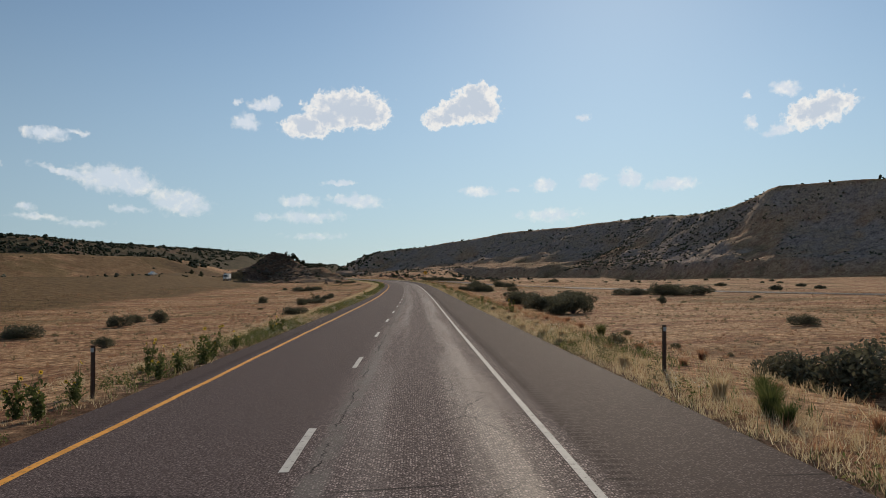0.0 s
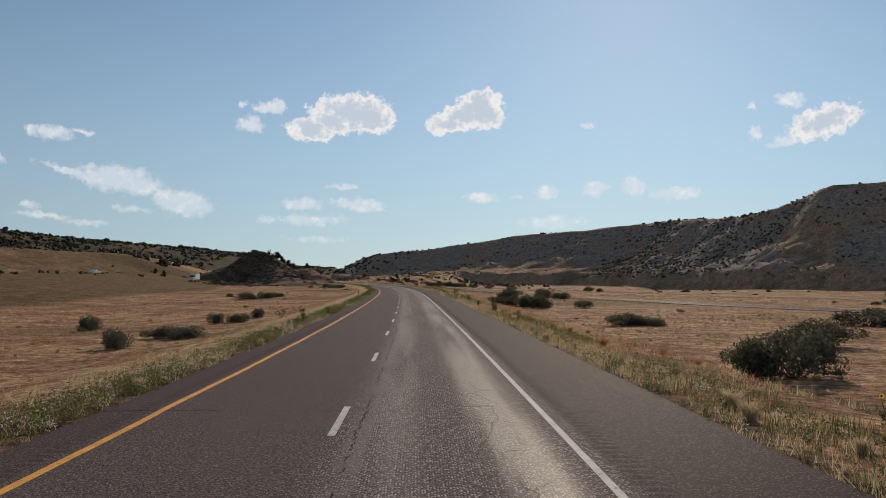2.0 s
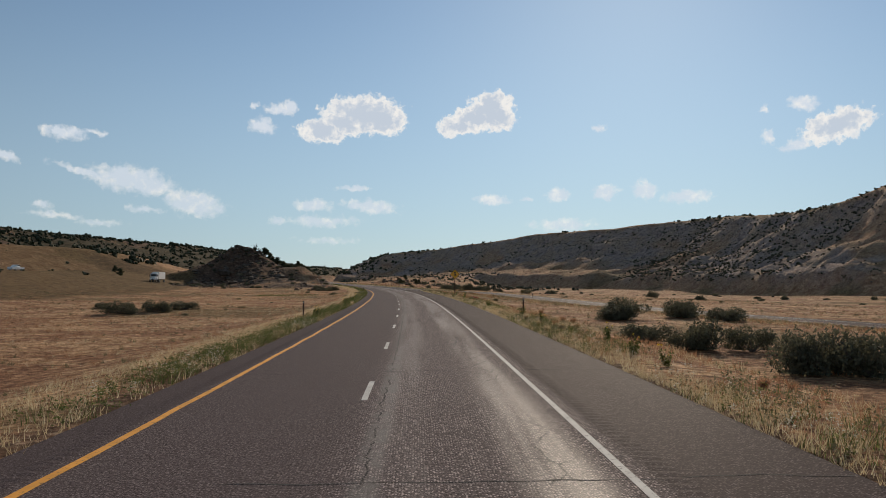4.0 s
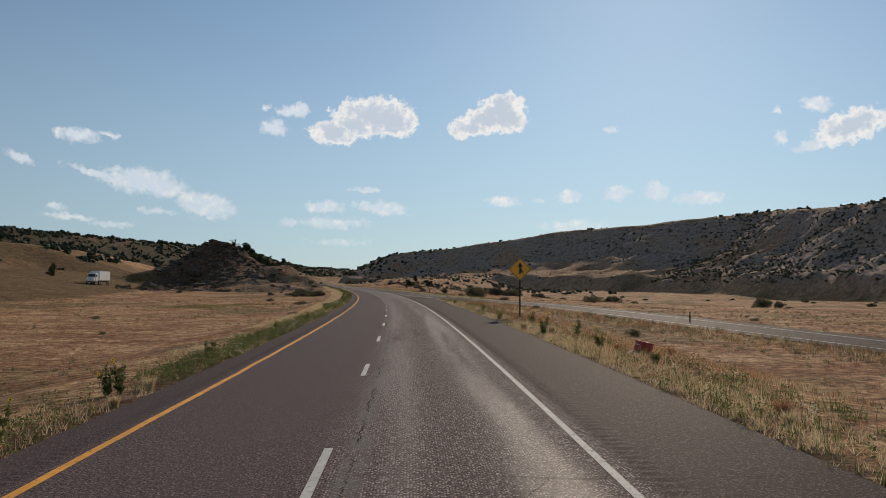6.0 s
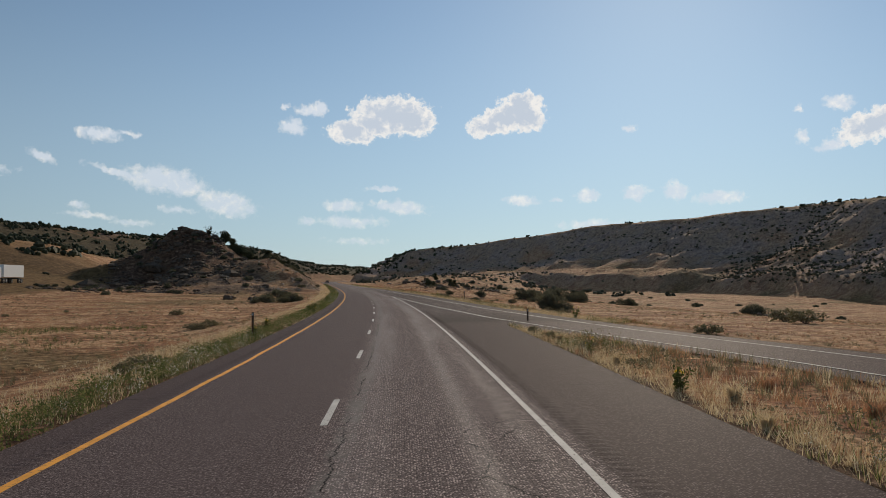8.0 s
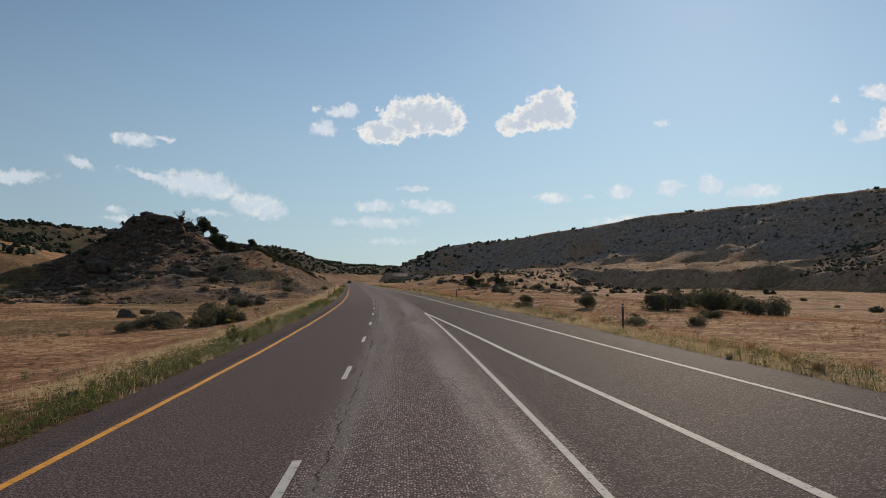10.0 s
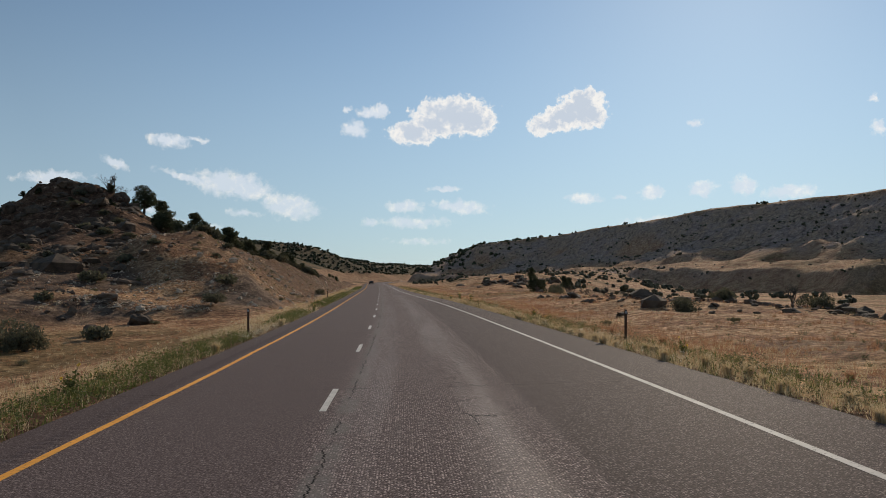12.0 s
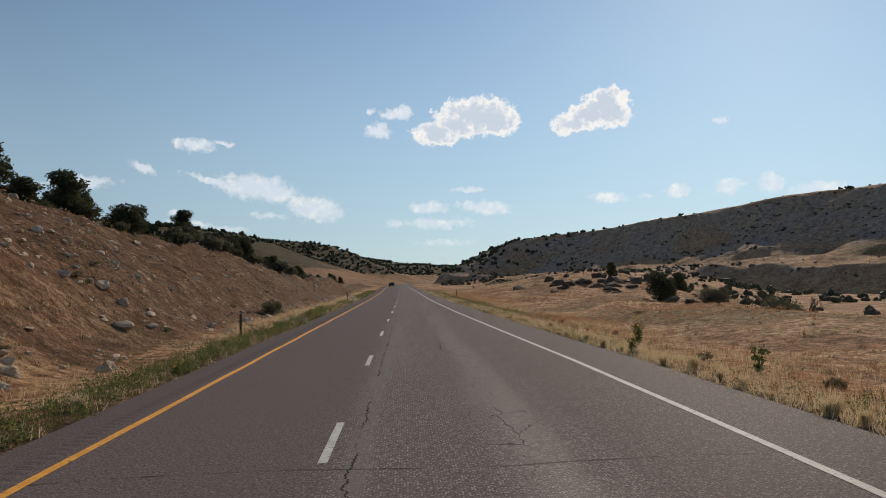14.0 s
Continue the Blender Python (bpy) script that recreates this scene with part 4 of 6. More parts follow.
def cloud_of_leaves(lobes, count, size, rng, flat=0.0):
    """Small leaf quads through the shells of some ellipsoids: rows cx, cy, cz, rx, ry, rz."""
    lobes = np.asarray(lobes, float)
    vol = (lobes[:, 3] * lobes[:, 4] + lobes[:, 5] * lobes[:, 3])
    which = rng.choice(len(lobes), count, p=vol / vol.sum())
    d = rng.normal(0, 1, (count, 3))
    d /= np.linalg.norm(d, axis=1)[:, None]
    rad = rng.uniform(0.45, 1.0, count) ** 0.6 * rng.uniform(0.85, 1.12, count)
    c = lobes[which, :3] + d * lobes[which, 3:] * rad[:, None]
    c[:, 2] = np.maximum(c[:, 2], 0.03)
    q = rng.normal(0, 1, (count, 3))
    q /= np.linalg.norm(q, axis=1)[:, None]
    r = np.cross(q, rng.normal(0, 1, (count, 3)))
    r /= np.linalg.norm(r, axis=1)[:, None]
    sz = size * rng.uniform(0.5, 1.4, count)[:, None]
    v = np.stack([c - q * sz, c - r * sz * 0.45, c + q * sz, c + r * sz * 0.45], 1).reshape(-1, 3)
    return v, np.arange(count * 4).reshape(-1, 4)


def limb_mesh(name, segs, mat, sides=5):
    """Tapered round limbs: rows of start, end, start radius, end radius."""
    vs, fs = [], []
    for a, b, ra, rb in segs:
        a, b = Vector(a), Vector(b)
        d = (b - a).normalized()
        u = d.orthogonal().normalized()
        w = d.cross(u)
        k = len(vs)
        for p, r in ((a, ra), (b, rb)):
            for i in range(sides):
                t = 2 * math.pi * i / sides
                vs.append(p + (u * math.cos(t) + w * math.sin(t)) * r)
        for i in range(sides):
            j = (i + 1) % sides
            fs.append((k + i, k + j, k + sides + j, k + sides + i))
    return mesh_from(name, np.array([tuple(v) for v in vs]), np.array(fs), mat, True)


def branching(start, way, length, radius, depth, rnd, spread=0.7, keep=0.72):
    segs = []
    end = start + way * length
    mid = start + way * (length * 0.5) + Vector((rnd.uniform(-1, 1), rnd.uniform(-1, 1), rnd.uniform(-0.3, 0.6))) * length * 0.09
    segs += [(start, mid, radius, radius * 0.85), (mid, end, radius * 0.85, radius * 0.62)]
    if depth > 0:
        for _ in range(rnd.choice((2, 3, 3))):
            d = (way + Vector((rnd.uniform(-1, 1), rnd.uniform(-1, 1), rnd.uniform(-0.35, 0.7))) * spread).normalized()
            segs += branching(start.lerp(end, rnd.uniform(0.55, 1.0)), d, length * keep * rnd.uniform(0.7, 1.15), radius * 0.6, depth - 1, rnd, spread, keep)
    return segs


def make_bush(name, leaf_mat, seed, leaves=1500, size=0.06, label="", category="bush", group=""):
    """A bush 1 m wide and about 0.6 m high at scale 1."""
    rng, rnd = np.random.default_rng(seed), random.Random(seed)
    root = new(name)
    segs = []
    lobes = []
    for i in range(14):
        t, r = rnd.uniform(0, 6.28), 0.36 * math.sqrt(rnd.uniform(0.02, 1))
        c = (math.cos(t) * r, math.sin(t) * r, rnd.uniform(0.10, 0.30) * (1.2 - 1.4 * r))
        q = rnd.uniform(0.10, 0.17)
        lobes.append((*c, q * 1.25, q * 1.25, q * rnd.uniform(0.8, 1.1)))
        segs += [((0, 0, -0.03), (c[0] * 0.5, c[1] * 0.5, c[2] * 0.55), 0.010, 0.007), ((c[0] * 0.5, c[1] * 0.5, c[2] * 0.55), c, 0.007, 0.003)]
        for _ in range(3):
            segs.append((c, (c[0] + rnd.uniform(-0.1, 0.1), c[1] + rnd.uniform(-0.1, 0.1), c[2] + rnd.uniform(0.06, 0.17)), 0.003, 0.001))
    part("woody_base", limb_mesh("woody_base", segs, DEADWOOD, 4), root)
    v, f = cloud_of_leaves(lobes, leaves, size, rng)
    part("foliage", mesh_from("foliage", v, f, leaf_mat), root)
    return tagged(root, label, category, group)


def make_juniper(seed, label):
    """A juniper about 4 m high at scale 1."""
    rng, rnd = np.random.default_rng(seed), random.Random(seed)
    root = new("juniper_tree")
    segs = [((0, 0, -0.3), (0.05, 0, 0.5), 0.20, 0.15), ((0.05, 0, 0.5), (0.1, 0.05, 1.4), 0.15, 0.10), ((0.1, 0.05, 1.4), (0.0, 0.1, 2.9), 0.10, 0.03)]
    lobes = []
    for i in range(26):
        t, h = rnd.uniform(0, 6.28), rnd.uniform(0.35, 3.3)
        r = rnd.uniform(0.2, 1.45) * (1.0 if h < 1.6 else 1.0 - (h - 1.6) * 0.42)
        c = Vector((math.cos(t) * r, math.sin(t) * r, h))
        b = Vector((0.06, 0.05, max(0.4, h - rnd.uniform(0.2, 0.7))))
        segs.append((b, b.lerp(c, 0.6), 0.06, 0.035))
        segs.append((b.lerp(c, 0.6), c, 0.035, 0.012))
        q = rnd.uniform(0.38, 0.68)
        lobes.append((*c, q * 1.2, q * 1.2, q * 0.85))
        for _ in range(2):
            segs.append((c, c + Vector((rnd.uniform(-0.5, 0.5), rnd.uniform(-0.5, 0.5), rnd.uniform(0.1, 0.6))), 0.012, 0.003))
    part("trunk", limb_mesh("trunk", segs, BARK, 6), root)
    v, f = cloud_of_leaves(lobes, 5200, 0.115, rng)
    part("crown", mesh_from("crown", v, f, JUNIPER), root)
    return tagged(root, label, "tree", "junipers on the slopes")


def make_dead_tree(seed, label, height=2.6, depth=5):
    rnd = random.Random(seed)
    root = new("dead_tree")
    segs = []
    for i in range(4):
        d = Vector((rnd.uniform(-0.6, 0.6), rnd.uniform(-0.6, 0.6), 1)).normalized()
        segs += branching(Vector((rnd.uniform(-0.1, 0.1), rnd.uniform(-0.1, 0.1), -0.15)), d, height * 0.33, 0.045, depth - 1, rnd)
    part("branchwork", limb_mesh("branchwork", segs, DEADWOOD, 4), root)
    return tagged(root, label, "tree", "bare dead trees")


def rock_mesh(name, seed, mat, subdiv=2, squash=0.7, edgy=0.35):
    rnd = random.Random(seed)
    bm = bmesh.new()
    bmesh.ops.create_icosphere(bm, subdivisions=subdiv, radius=0.5)
    cuts = [Vector((rnd.gauss(0, 1), rnd.gauss(0, 1), rnd.gauss(0, 0.8))).normalized() for _ in range(11)]
    lim = [rnd.uniform(0.20, 0.42) for _ in cuts]
    o = Vector((rnd.uniform(0, 50), rnd.uniform(0, 50), 0))
    for v in bm.verts:
        for c, l in zip(cuts, lim):
            d = v.co.dot(c) - l
            if d > 0:
                v.co -= c * d * 0.9
        v.co *= 1 + edgy * 0.8 * noise.fractal(v.co * 3 + o, 0.8, 2, 3) + 0.10 * noise.noise(v.co * 11 + o)
        v.co.z *= squash
    me = bpy.data.meshes.new(name)
    bm.to_mesh(me)
    bm.free()
    me.materials.append(mat)
    return me


def upright(s, off, scale=1.0, turn=None, dz=0.0, tall=1.0):
    p = spot(s, off, dz)
    t = random.uniform(0, 6.283) if turn is None else turn
    return Matrix.Translation(p) @ Matrix.Rotation(t, 4, "Z") @ Matrix.Diagonal((scale, scale, scale * tall, 1))


# ---- bushes beside the road ----
DARK_LABEL = "dense dark green greasewood bush in dry grass"
bush_kinds = [make_bush("greasewood_bush", SAGE, 100 + i, 3400, 0.021, DARK_LABEL, "bush", "greasewood bushes on the grassland") for i in range(3)]
pale_kinds = [make_bush("sagebrush", PALE_BUSH, 120 + i, 650, 0.04, "low grey-brown sagebrush in dry grass", "bush", "sagebrush on the grassland") for i in range(2)]
far_kinds = [make_bush("greasewood_bush", SAGE, 140 + i, 380, 0.075, DARK_LABEL, "bush", "greasewood bushes on the grassland") for i in range(2)]
used = {}


def plant(kinds, s, off, wide, tall=1.0, dz=0.0):
    """The first of each kind is the model itself, the next are copies."""
    ob = kinds[random.randrange(len(kinds))]
    m = upright(s, off, wide, None, dz, tall)
    if ob not in used:
        used[ob] = True
        ob.matrix_basis = m
        return ob
    return copy_thing(ob, m @ Matrix.Diagonal((*(1 / q for q in ob.scale), 1)))


def bush(s, off, wide, tall=1.0):
    if wide > 2.4:
        t = random.uniform(0, 6.28)
        plant(bush_kinds, s + math.cos(t) * wide * 0.35, off + math.sin(t) * wide * 0.42, wide * random.uniform(0.6, 0.8), tall * 1.2)
    return plant(bush_kinds, s, off, wide * 1.2, tall * 1.15)


def sage(s, off, wide, tall=1.0):
    return plant(pale_kinds, s, off, wide, tall)


bush(23, 14.2, 4.0, 0.75)
bush(19, 17.5, 3.0, 0.8)
bush(133, 18.2, 3.6, 0.57)
bush(100, 15.3, 3.6, 0.96)
bush(114, 23.5, 4.6, 0.53)
bush(83, 15.9, 5.2, 0.67)
bush(87, 19.7, 3.2, 0.91)
bush(74, 16.1, 3.7, 0.88)
bush(133, 37.4, 5, 0.5)
bush(135, 45.7, 5.4, 0.5)
bush(100, 32.5, 1.3, 1.4)
bush(66, -8.1, 2.1, 0.73)
bush(132, -23.1, 1.7, 1.31)
bush(113, -14.1, 1.9, 1.17)
bush(121, -13.5, 3.1, 0.56)
bush(224, -28.5, 3.5, 0.71)
sage(98, -17.2, 0.9, 0.83)
bush(226, -25.5, 2.5, 1)
bush(149, -13.8, 1.7, 1.15)
bush(140, -13.7, 1.9, 0.83)
bush(138, -15.2, 1.4, 1.39)
bush(171, 23.1, 2.2, 0.83)
bush(208, 19, 4.4, 0.72)
bush(212, 26, 4.6, 0.74)
bush(184, 13.9, 2.9, 0.74)
bush(180, 15.5, 2.8, 1.03)
bush(179, 17.5, 2.2, 1.08)
bush(170, 15.2, 2.9, 1.17)
bush(169, 17.5, 3.3, 1.09)
bush(207, 27.6, 3.3, 0.71)
bush(232, -24.1, 3, 0.62)
bush(232, -33.2, 1.6, 0.93)
bush(57, -25.4, 2.9, 0.71)
bush(46, -16, 1.4, 0.81)
bush(68, -23.1, 2, 1.07)
bush(75, -24.1, 1.7, 0.94)
bush(73, -21.4, 2, 1.04)
bush(127, 41.5, 4.1, 1.04)
bush(126, 47.1, 5.4, 0.5)
sage(29, 8.9, 0.8, 1.33)
sage(38, 14, 0.6, 1.36)
sage(34, 15, 0.4, 1.11)
sage(31, 15.7, 0.7, 1)
bush(49, 25.6, 1.9, 0.76)
sage(342, 36.2, 3.6, 0.89)
sage(283, 13.8, 0.8, 1.13)
sage(282, -8.6, 1.4, 0.63)
sage(336, -12.8, 2.1, 0.67)
sage(301, -6.9, 1.3, 0.74)
sage(359, -19.6, 1.6, 0.97)
sage(347, 37.1, 3.1, 1.11)
sage(313, 15.6, 1.6, 0.83)
sage(339, -12.4, 1.5, 0.93)
sage(303, -6.7, 1.6, 0.63)
bush(405, -15.9, 4.2, 0.54)
bush(410, -12.9, 3.4, 0.92)
bush(417, 13.6, 1.6, 0.75)
bush(386, 14, 1.7, 0.63)
bush(406, 26.6, 2, 0.78)
bush(395, 21.1, 1.2, 1.13)
bush(401, -17.3, 1.6, 0.78)
sage(314, 7.6, 0.8, 1.1)
sage(310, 7.7, 1.0, 0.9)
sage(305, 8.0, 0.9, 0.8)
sage(299, 7.9, 0.8, 0.8)
bush(388, 55.8, 3.6)
bush(432, 33, 3.5)
bush(438, 38, 4.0)
bush(428, 36.5, 4.5)
bush(420, 38.5, 4.0)
bush(446, 46, 5.0)
bush(436, 44, 3.4)
bush(404, 42, 3.0)
bush(367, 80.2, 4.0)
bush(347, 72.1, 2.3)
bush(356, 17.3, 3.6)
sage(410, -12.4, 4.0)
sage(408, -13.4, 2.6)
bush(459, 19.4, 2.1)
bush(429, 16.3, 1.7)
bush(423, 21.2, 2.4)
bush(426, 30.5, 4.1)
bush(468, 32.6, 2.6)
bush(450, -17.7, 3.0)
bush(435, -18.3, 2.0)
bush(471, 27, 2.2)
bush(555, 31.7, 3.4)
bush(528, 26.2, 2.9)
sage(498, 9.6, 0.6)
sage(492, 10.2, 0.6)
for i in range(120):
    s, off = random.uniform(20, 560), random.choice((-1, 1)) * random.uniform(12, 70)
    if off < -45 or (s > 400 and off < -25) or not bool(outside(np.array([s]), np.array([off]), 1.0)[0]):
        continue
    sage(s, off, random.uniform(0.45, 1.1), random.uniform(0.7, 1.0))
for i in range(60):
    s, off = random.uniform(60, 620), random.uniform(45, 190)
    plant(far_kinds, s, off, random.uniform(1.2, 3.2), random.uniform(0.7, 1.1))

# ---- the left hill: rocks and junipers ----
boulders = [tagged(new("boulder", rock_mesh("boulder", 200 + i, BASALT, 3)), "dark weathered basalt boulder on the slope", "rock", "boulders on the hill") for i in range(6)]
pale_stones = [tagged(new("stone", rock_mesh("stone", 230 + i, PALE_ROCK, 3)), "pale angular sandstone rock on the cut slope", "rock", "rocks on the cut slope") for i in range(5)]


def rock(kinds, s, off, size, sink=0.15, tall=1.0):
    ob = kinds[random.randrange(len(kinds))]
    m = upright(s, off, size, None, 0.35 * size * 0.5 - sink * size, tall) @ Euler((random.uniform(-0.3, 0.3), random.uniform(-0.3, 0.3), 0)).to_matrix().to_4x4()
    if ob not in used:
        used[ob] = True
        ob.matrix_basis = m
        return ob
    return copy_thing(ob, m @ Matrix.Diagonal((*(1 / q for q in ob.scale), 1)))


for i in range(60):
    s, off = random.gauss(518, 26), -random.uniform(13, 78)
    if (s > 500 and off > -38) or (s > 480 and off > -24):
        continue
    rock(boulders, s, off, random.choice((0.6, 0.9, 1.4, 2.2, 3.2)) * random.uniform(0.8, 1.3), 0.28, random.uniform(0.7, 1.1))
for cs, co, n, spread, big in ((541, -44, 8, 4, 3.4), (531, -44, 8, 4, 2.8), (520, -48, 7, 5, 2.8), (510, -44, 7, 4, 2.4), (527, -58, 5, 6, 2.6), (503, -50, 5, 5, 2.2), (494, -36, 6, 3, 2.0), (476, -22.5, 4, 1.2, 1.8)):
    for i in range(n):
        rock(boulders, cs + random.gauss(0, spread), co + random.gauss(0, spread * 0.7), random.uniform(0.5, 1.2) * big, 0.16, random.uniform(0.6, 1.0))
for i in range(18):
    a, r = random.uniform(0, 6.28), random.uniform(0, 9)
    rock(boulders, 545 + math.cos(a) * r, -52 + math.sin(a) * r * 0.9, random.uniform(2.0, 4.0), 0.3, random.uniform(0.6, 0.95))
for i in range(10):
    rock(boulders, random.uniform(420, 470), -random.uniform(15, 26), random.uniform(0.8, 2.2), 0.1)
for i in range(230):
    u = random.random()
    s = 478 + 150 * u * u
    rock(pale_stones, s, -random.uniform(8.5, 26), random.choice((0.14, 0.2, 0.28, 0.4, 0.6)) * random.uniform(0.7, 1.4))
rock(pale_stones, 508.7, -10.6, 1.15)
rock(pale_stones, 499.6, -7.9, 0.75)
rock(pale_stones, 511, -10.2, 0.7)
rock(pale_stones, 497, -9.5, 0.8)
rock(pale_stones, 495.5, -9.0, 0.6)
rock(pale_stones, 514, -16.5, 0.9)
bush(538.3, -9.4, 1.5, 1.3)
bush(476, -13.0, 2.2, 0.8)

def rubble(name, label, mat, n, s0, s1, o0, o1, size, seed, low=-9.0):
    """Loose chips of rock, too many to count."""
    rng = np.random.default_rng(seed)
    bm = bmesh.new()
    bmesh.ops.create_icosphere(bm, subdivisions=1, radius=0.5)
    unit = np.array([tuple(v.co) for v in bm.verts])
    tri = np.array([[v.index for v in f.verts] for f in bm.faces])
    bm.free()
    s, off = s0 + (s1 - s0) * rng.uniform(0, 1, n) ** 1.5, rng.uniform(min(o0, o1), max(o0, o1), n)
    x, y = plan(s, off)
    keep = fbm(x, y, 5.0, 3, seed) + rng.uniform(-0.3, 0.3, n) > 0.0
    z = ground_z(s, off)
    keep &= z > low
    p = np.stack([x, y, z], -1)[keep]
    n = len(p)
    r = size * rng.lognormal(0, 0.55, n)
    v = p[:, None] + unit[None] * (r[:, None] * rng.uniform(0.6, 1.3, (n, 3)) * np.array([1, 1, 0.65]))[:, None] * rng.uniform(0.65, 1.25, (n, len(unit), 1))
    f = (np.arange(n)[:, None, None] * len(unit) + tri[None]).reshape(-1, 3)
    return tagged(new(name, mesh_from(name, v.reshape(-1, 3), f, mat)), label, "rubble", kind="stuff")


rubble("slope_rubble", "pale broken stones strewn over the cut slope", PALE_ROCK, 13000, 474, 640, -7.5, -34, 0.15, 81)
rubble("slope_rubble", "dark broken stones strewn over the hill", BASALT, 2600, 470, 545, -38, -72, 0.30, 82)
rubble("hill_crags", "dark broken basalt outcrops on the hill", BASALT, 1500, 492, 552, -30, -72, 1.0, 84)
rubble("hill_rubble", "dark broken stones at the foot of the hill", BASALT, 1500, 464, 512, -22, -74, 0.5, 85)
for i in range(26):
    plant(far_kinds, random.uniform(466, 512), -random.uniform(24, 76), random.uniform(0.9, 2.4), random.uniform(0.8, 1.2))
rubble("pile_rubble", "dark broken stones round the rock piles", BASALT, 900, 456, 500, 17, 33, 0.42, 86)
# rock piles beside the merging lane
for cs, co, n, spread, big in ((372, 50, 8, 3.0, 1.6), (468, 24, 16, 4, 1.15), (480, 27, 15, 4, 1.3), (458, 21, 8, 3, 0.9), (488, 31, 7, 4, 1.4), (598, 28, 12, 6, 3.4), (606, 31, 7, 4, 3.8), (632, 44, 7, 8, 3.2), (560, 33, 8, 4, 1.2), (520, 27, 5, 5, 1.2)):
    for i in range(n):
        rock(boulders, cs + random.gauss(0, spread), co + random.gauss(0, spread * 0.7), random.uniform(0.4, 1.0) * big, 0.1, random.uniform(0.6, 1.0))
for i in range(70):
    s, off = random.gauss(515, 36), -random.uniform(14, 75)
    if not (s > 520 and off > -30):
        plant(far_kinds, s, off, random.uniform(1.2, 2.8), random.uniform(0.8, 1.3))
for i in range(60):
    s = random.uniform(480, 640)
    sage(s, -random.uniform(9, 30), random.uniform(0.4, 0.9), random.uniform(0.8, 1.2))
# rocky rise beyond the ramp
for i in range(34):
    s = random.uniform(455, 720)
    off = 22 + (s - 455) * 0.12 + random.gauss(0, 7)
    if off > right_edge(s) + (6 if s < 490 or s > 575 else 22):
        rock(boulders, s, off, random.uniform(0.7, 2.6), 0.15, random.uniform(0.5, 0.9))

junipers = [make_juniper(300 + i, "dark green juniper tree on a rocky slope") for i in range(4)]


def juniper(s, off, scale, tall=1.0):
    return plant(junipers, s, off, scale, tall, -0.05)


juniper(548.5, -39.8, 1.35, 0.9)
juniper(551, -37.6, 1.4, 0.85)
juniper(545, -36.2, 0.95, 0.9)
juniper(539, -33.5, 1.2, 0.9)
juniper(536, -31.0, 1.1, 0.95)
juniper(542, -30.5, 1.0, 0.85)
juniper(533, -28.6, 1.0, 0.9)
juniper(540, -27.2, 0.9, 0.85)
def crest(s):
    """How far left of the lane line the cut slope's upper edge lies."""
    return -8.5 - float(curve(s, CUT_S, CUT_Z)) / 0.60


for i in range(22):
    s = 517 + i * 3.4 + random.uniform(-1, 1)
    big = float(np.interp(s, [515, 530, 560, 600], [0.85, 1.05, 0.8, 0.45]))
    juniper(s, crest(s) - random.uniform(0.4, 3.2), big * random.uniform(0.75, 1.15), random.uniform(0.75, 0.95))
for i in range(46):
    s = random.uniform(512, 596)
    plant(far_kinds, s, crest(s) - random.uniform(-1.2, 3.5), random.uniform(1.2, 2.6), random.uniform(1.0, 1.7))
for i in range(16):
    s = random.uniform(575, 650)
    juniper(s, crest(s) - random.uniform(0, 6), random.uniform(0.3, 0.6), random.uniform(0.7, 1.0))
for i in range(30):
    juniper(random.uniform(536, 556), -random.uniform(41, 62), random.uniform(0.28, 0.5), random.uniform(0.6, 0.9))
juniper(470, -92, 0.88)
juniper(500, -100, 0.77)
juniper(567.5, 30.5, 1.1, 0.9)
juniper(572, 33, 0.8)
juniper(600, 44, 0.9)
juniper(608, 47, 0.8)
juniper(640, 44, 0.9)


dead_trees = [make_dead_tree(330 + i, "bare grey dead tree on dry ground") for i in range(3)]


def dead(s, off, scale):
    return plant(dead_trees, s, off, scale)


dead(545.5, -44.2, 1.75)
dead(545, -42.2, 1.35)
dead(551, 36.8, 1.2)
dead(543, 32, 1.15)
dead(534, 31, 0.95)
dead(570, 42, 1.1)
dead(563, 34, 1.1)
dead(536, 25, 0.8)
dead(468, 31, 1.0)
dead(513, 29.5, 1.1)
dead(507, 30.5, 0.9)
dead(555, 31, 0.9)
dead(409, -12.3, 0.75)
dead(137, -9.6, 0.45)


# ---- far scrub ----
def far_scrub(name, label, places, size, mat, seed):
    """Clumpy shrubs and trees too far away to part, three lumps each."""
    rng = np.random.default_rng(seed)
    bm = bmesh.new()
    bmesh.ops.create_icosphere(bm, subdivisions=1, radius=0.5)
    bm.verts.ensure_lookup_table()
    unit = np.array([tuple(v.co) for v in bm.verts])
    tri = np.array([[v.index for v in f.verts] for f in bm.faces])
    bm.free()
    p = np.repeat(places, 3, 0)
    n = len(p)
    r = np.repeat(size * rng.uniform(0.5, 1.3, len(places)), 3) * rng.uniform(0.45, 0.85, n)
    p = p + rng.normal(0, 0.42, (n, 3)) * r[:, None] * np.array([1, 1, 0.5]) + np.array([0, 0, 0.3]) * r[:, None]
    v = p[:, None] + unit[None] * r[:, None, None] * rng.uniform(0.6, 1.35, (n, len(unit), 1)) * np.array([1, 1, 0.95])
    f = (np.arange(n)[:, None, None] * len(unit) + tri[None]).reshape(-1, 3)
    return tagged(new(name, mesh_from(name, v.reshape(-1, 3), f, mat)), label, "shrubs", kind="stuff")


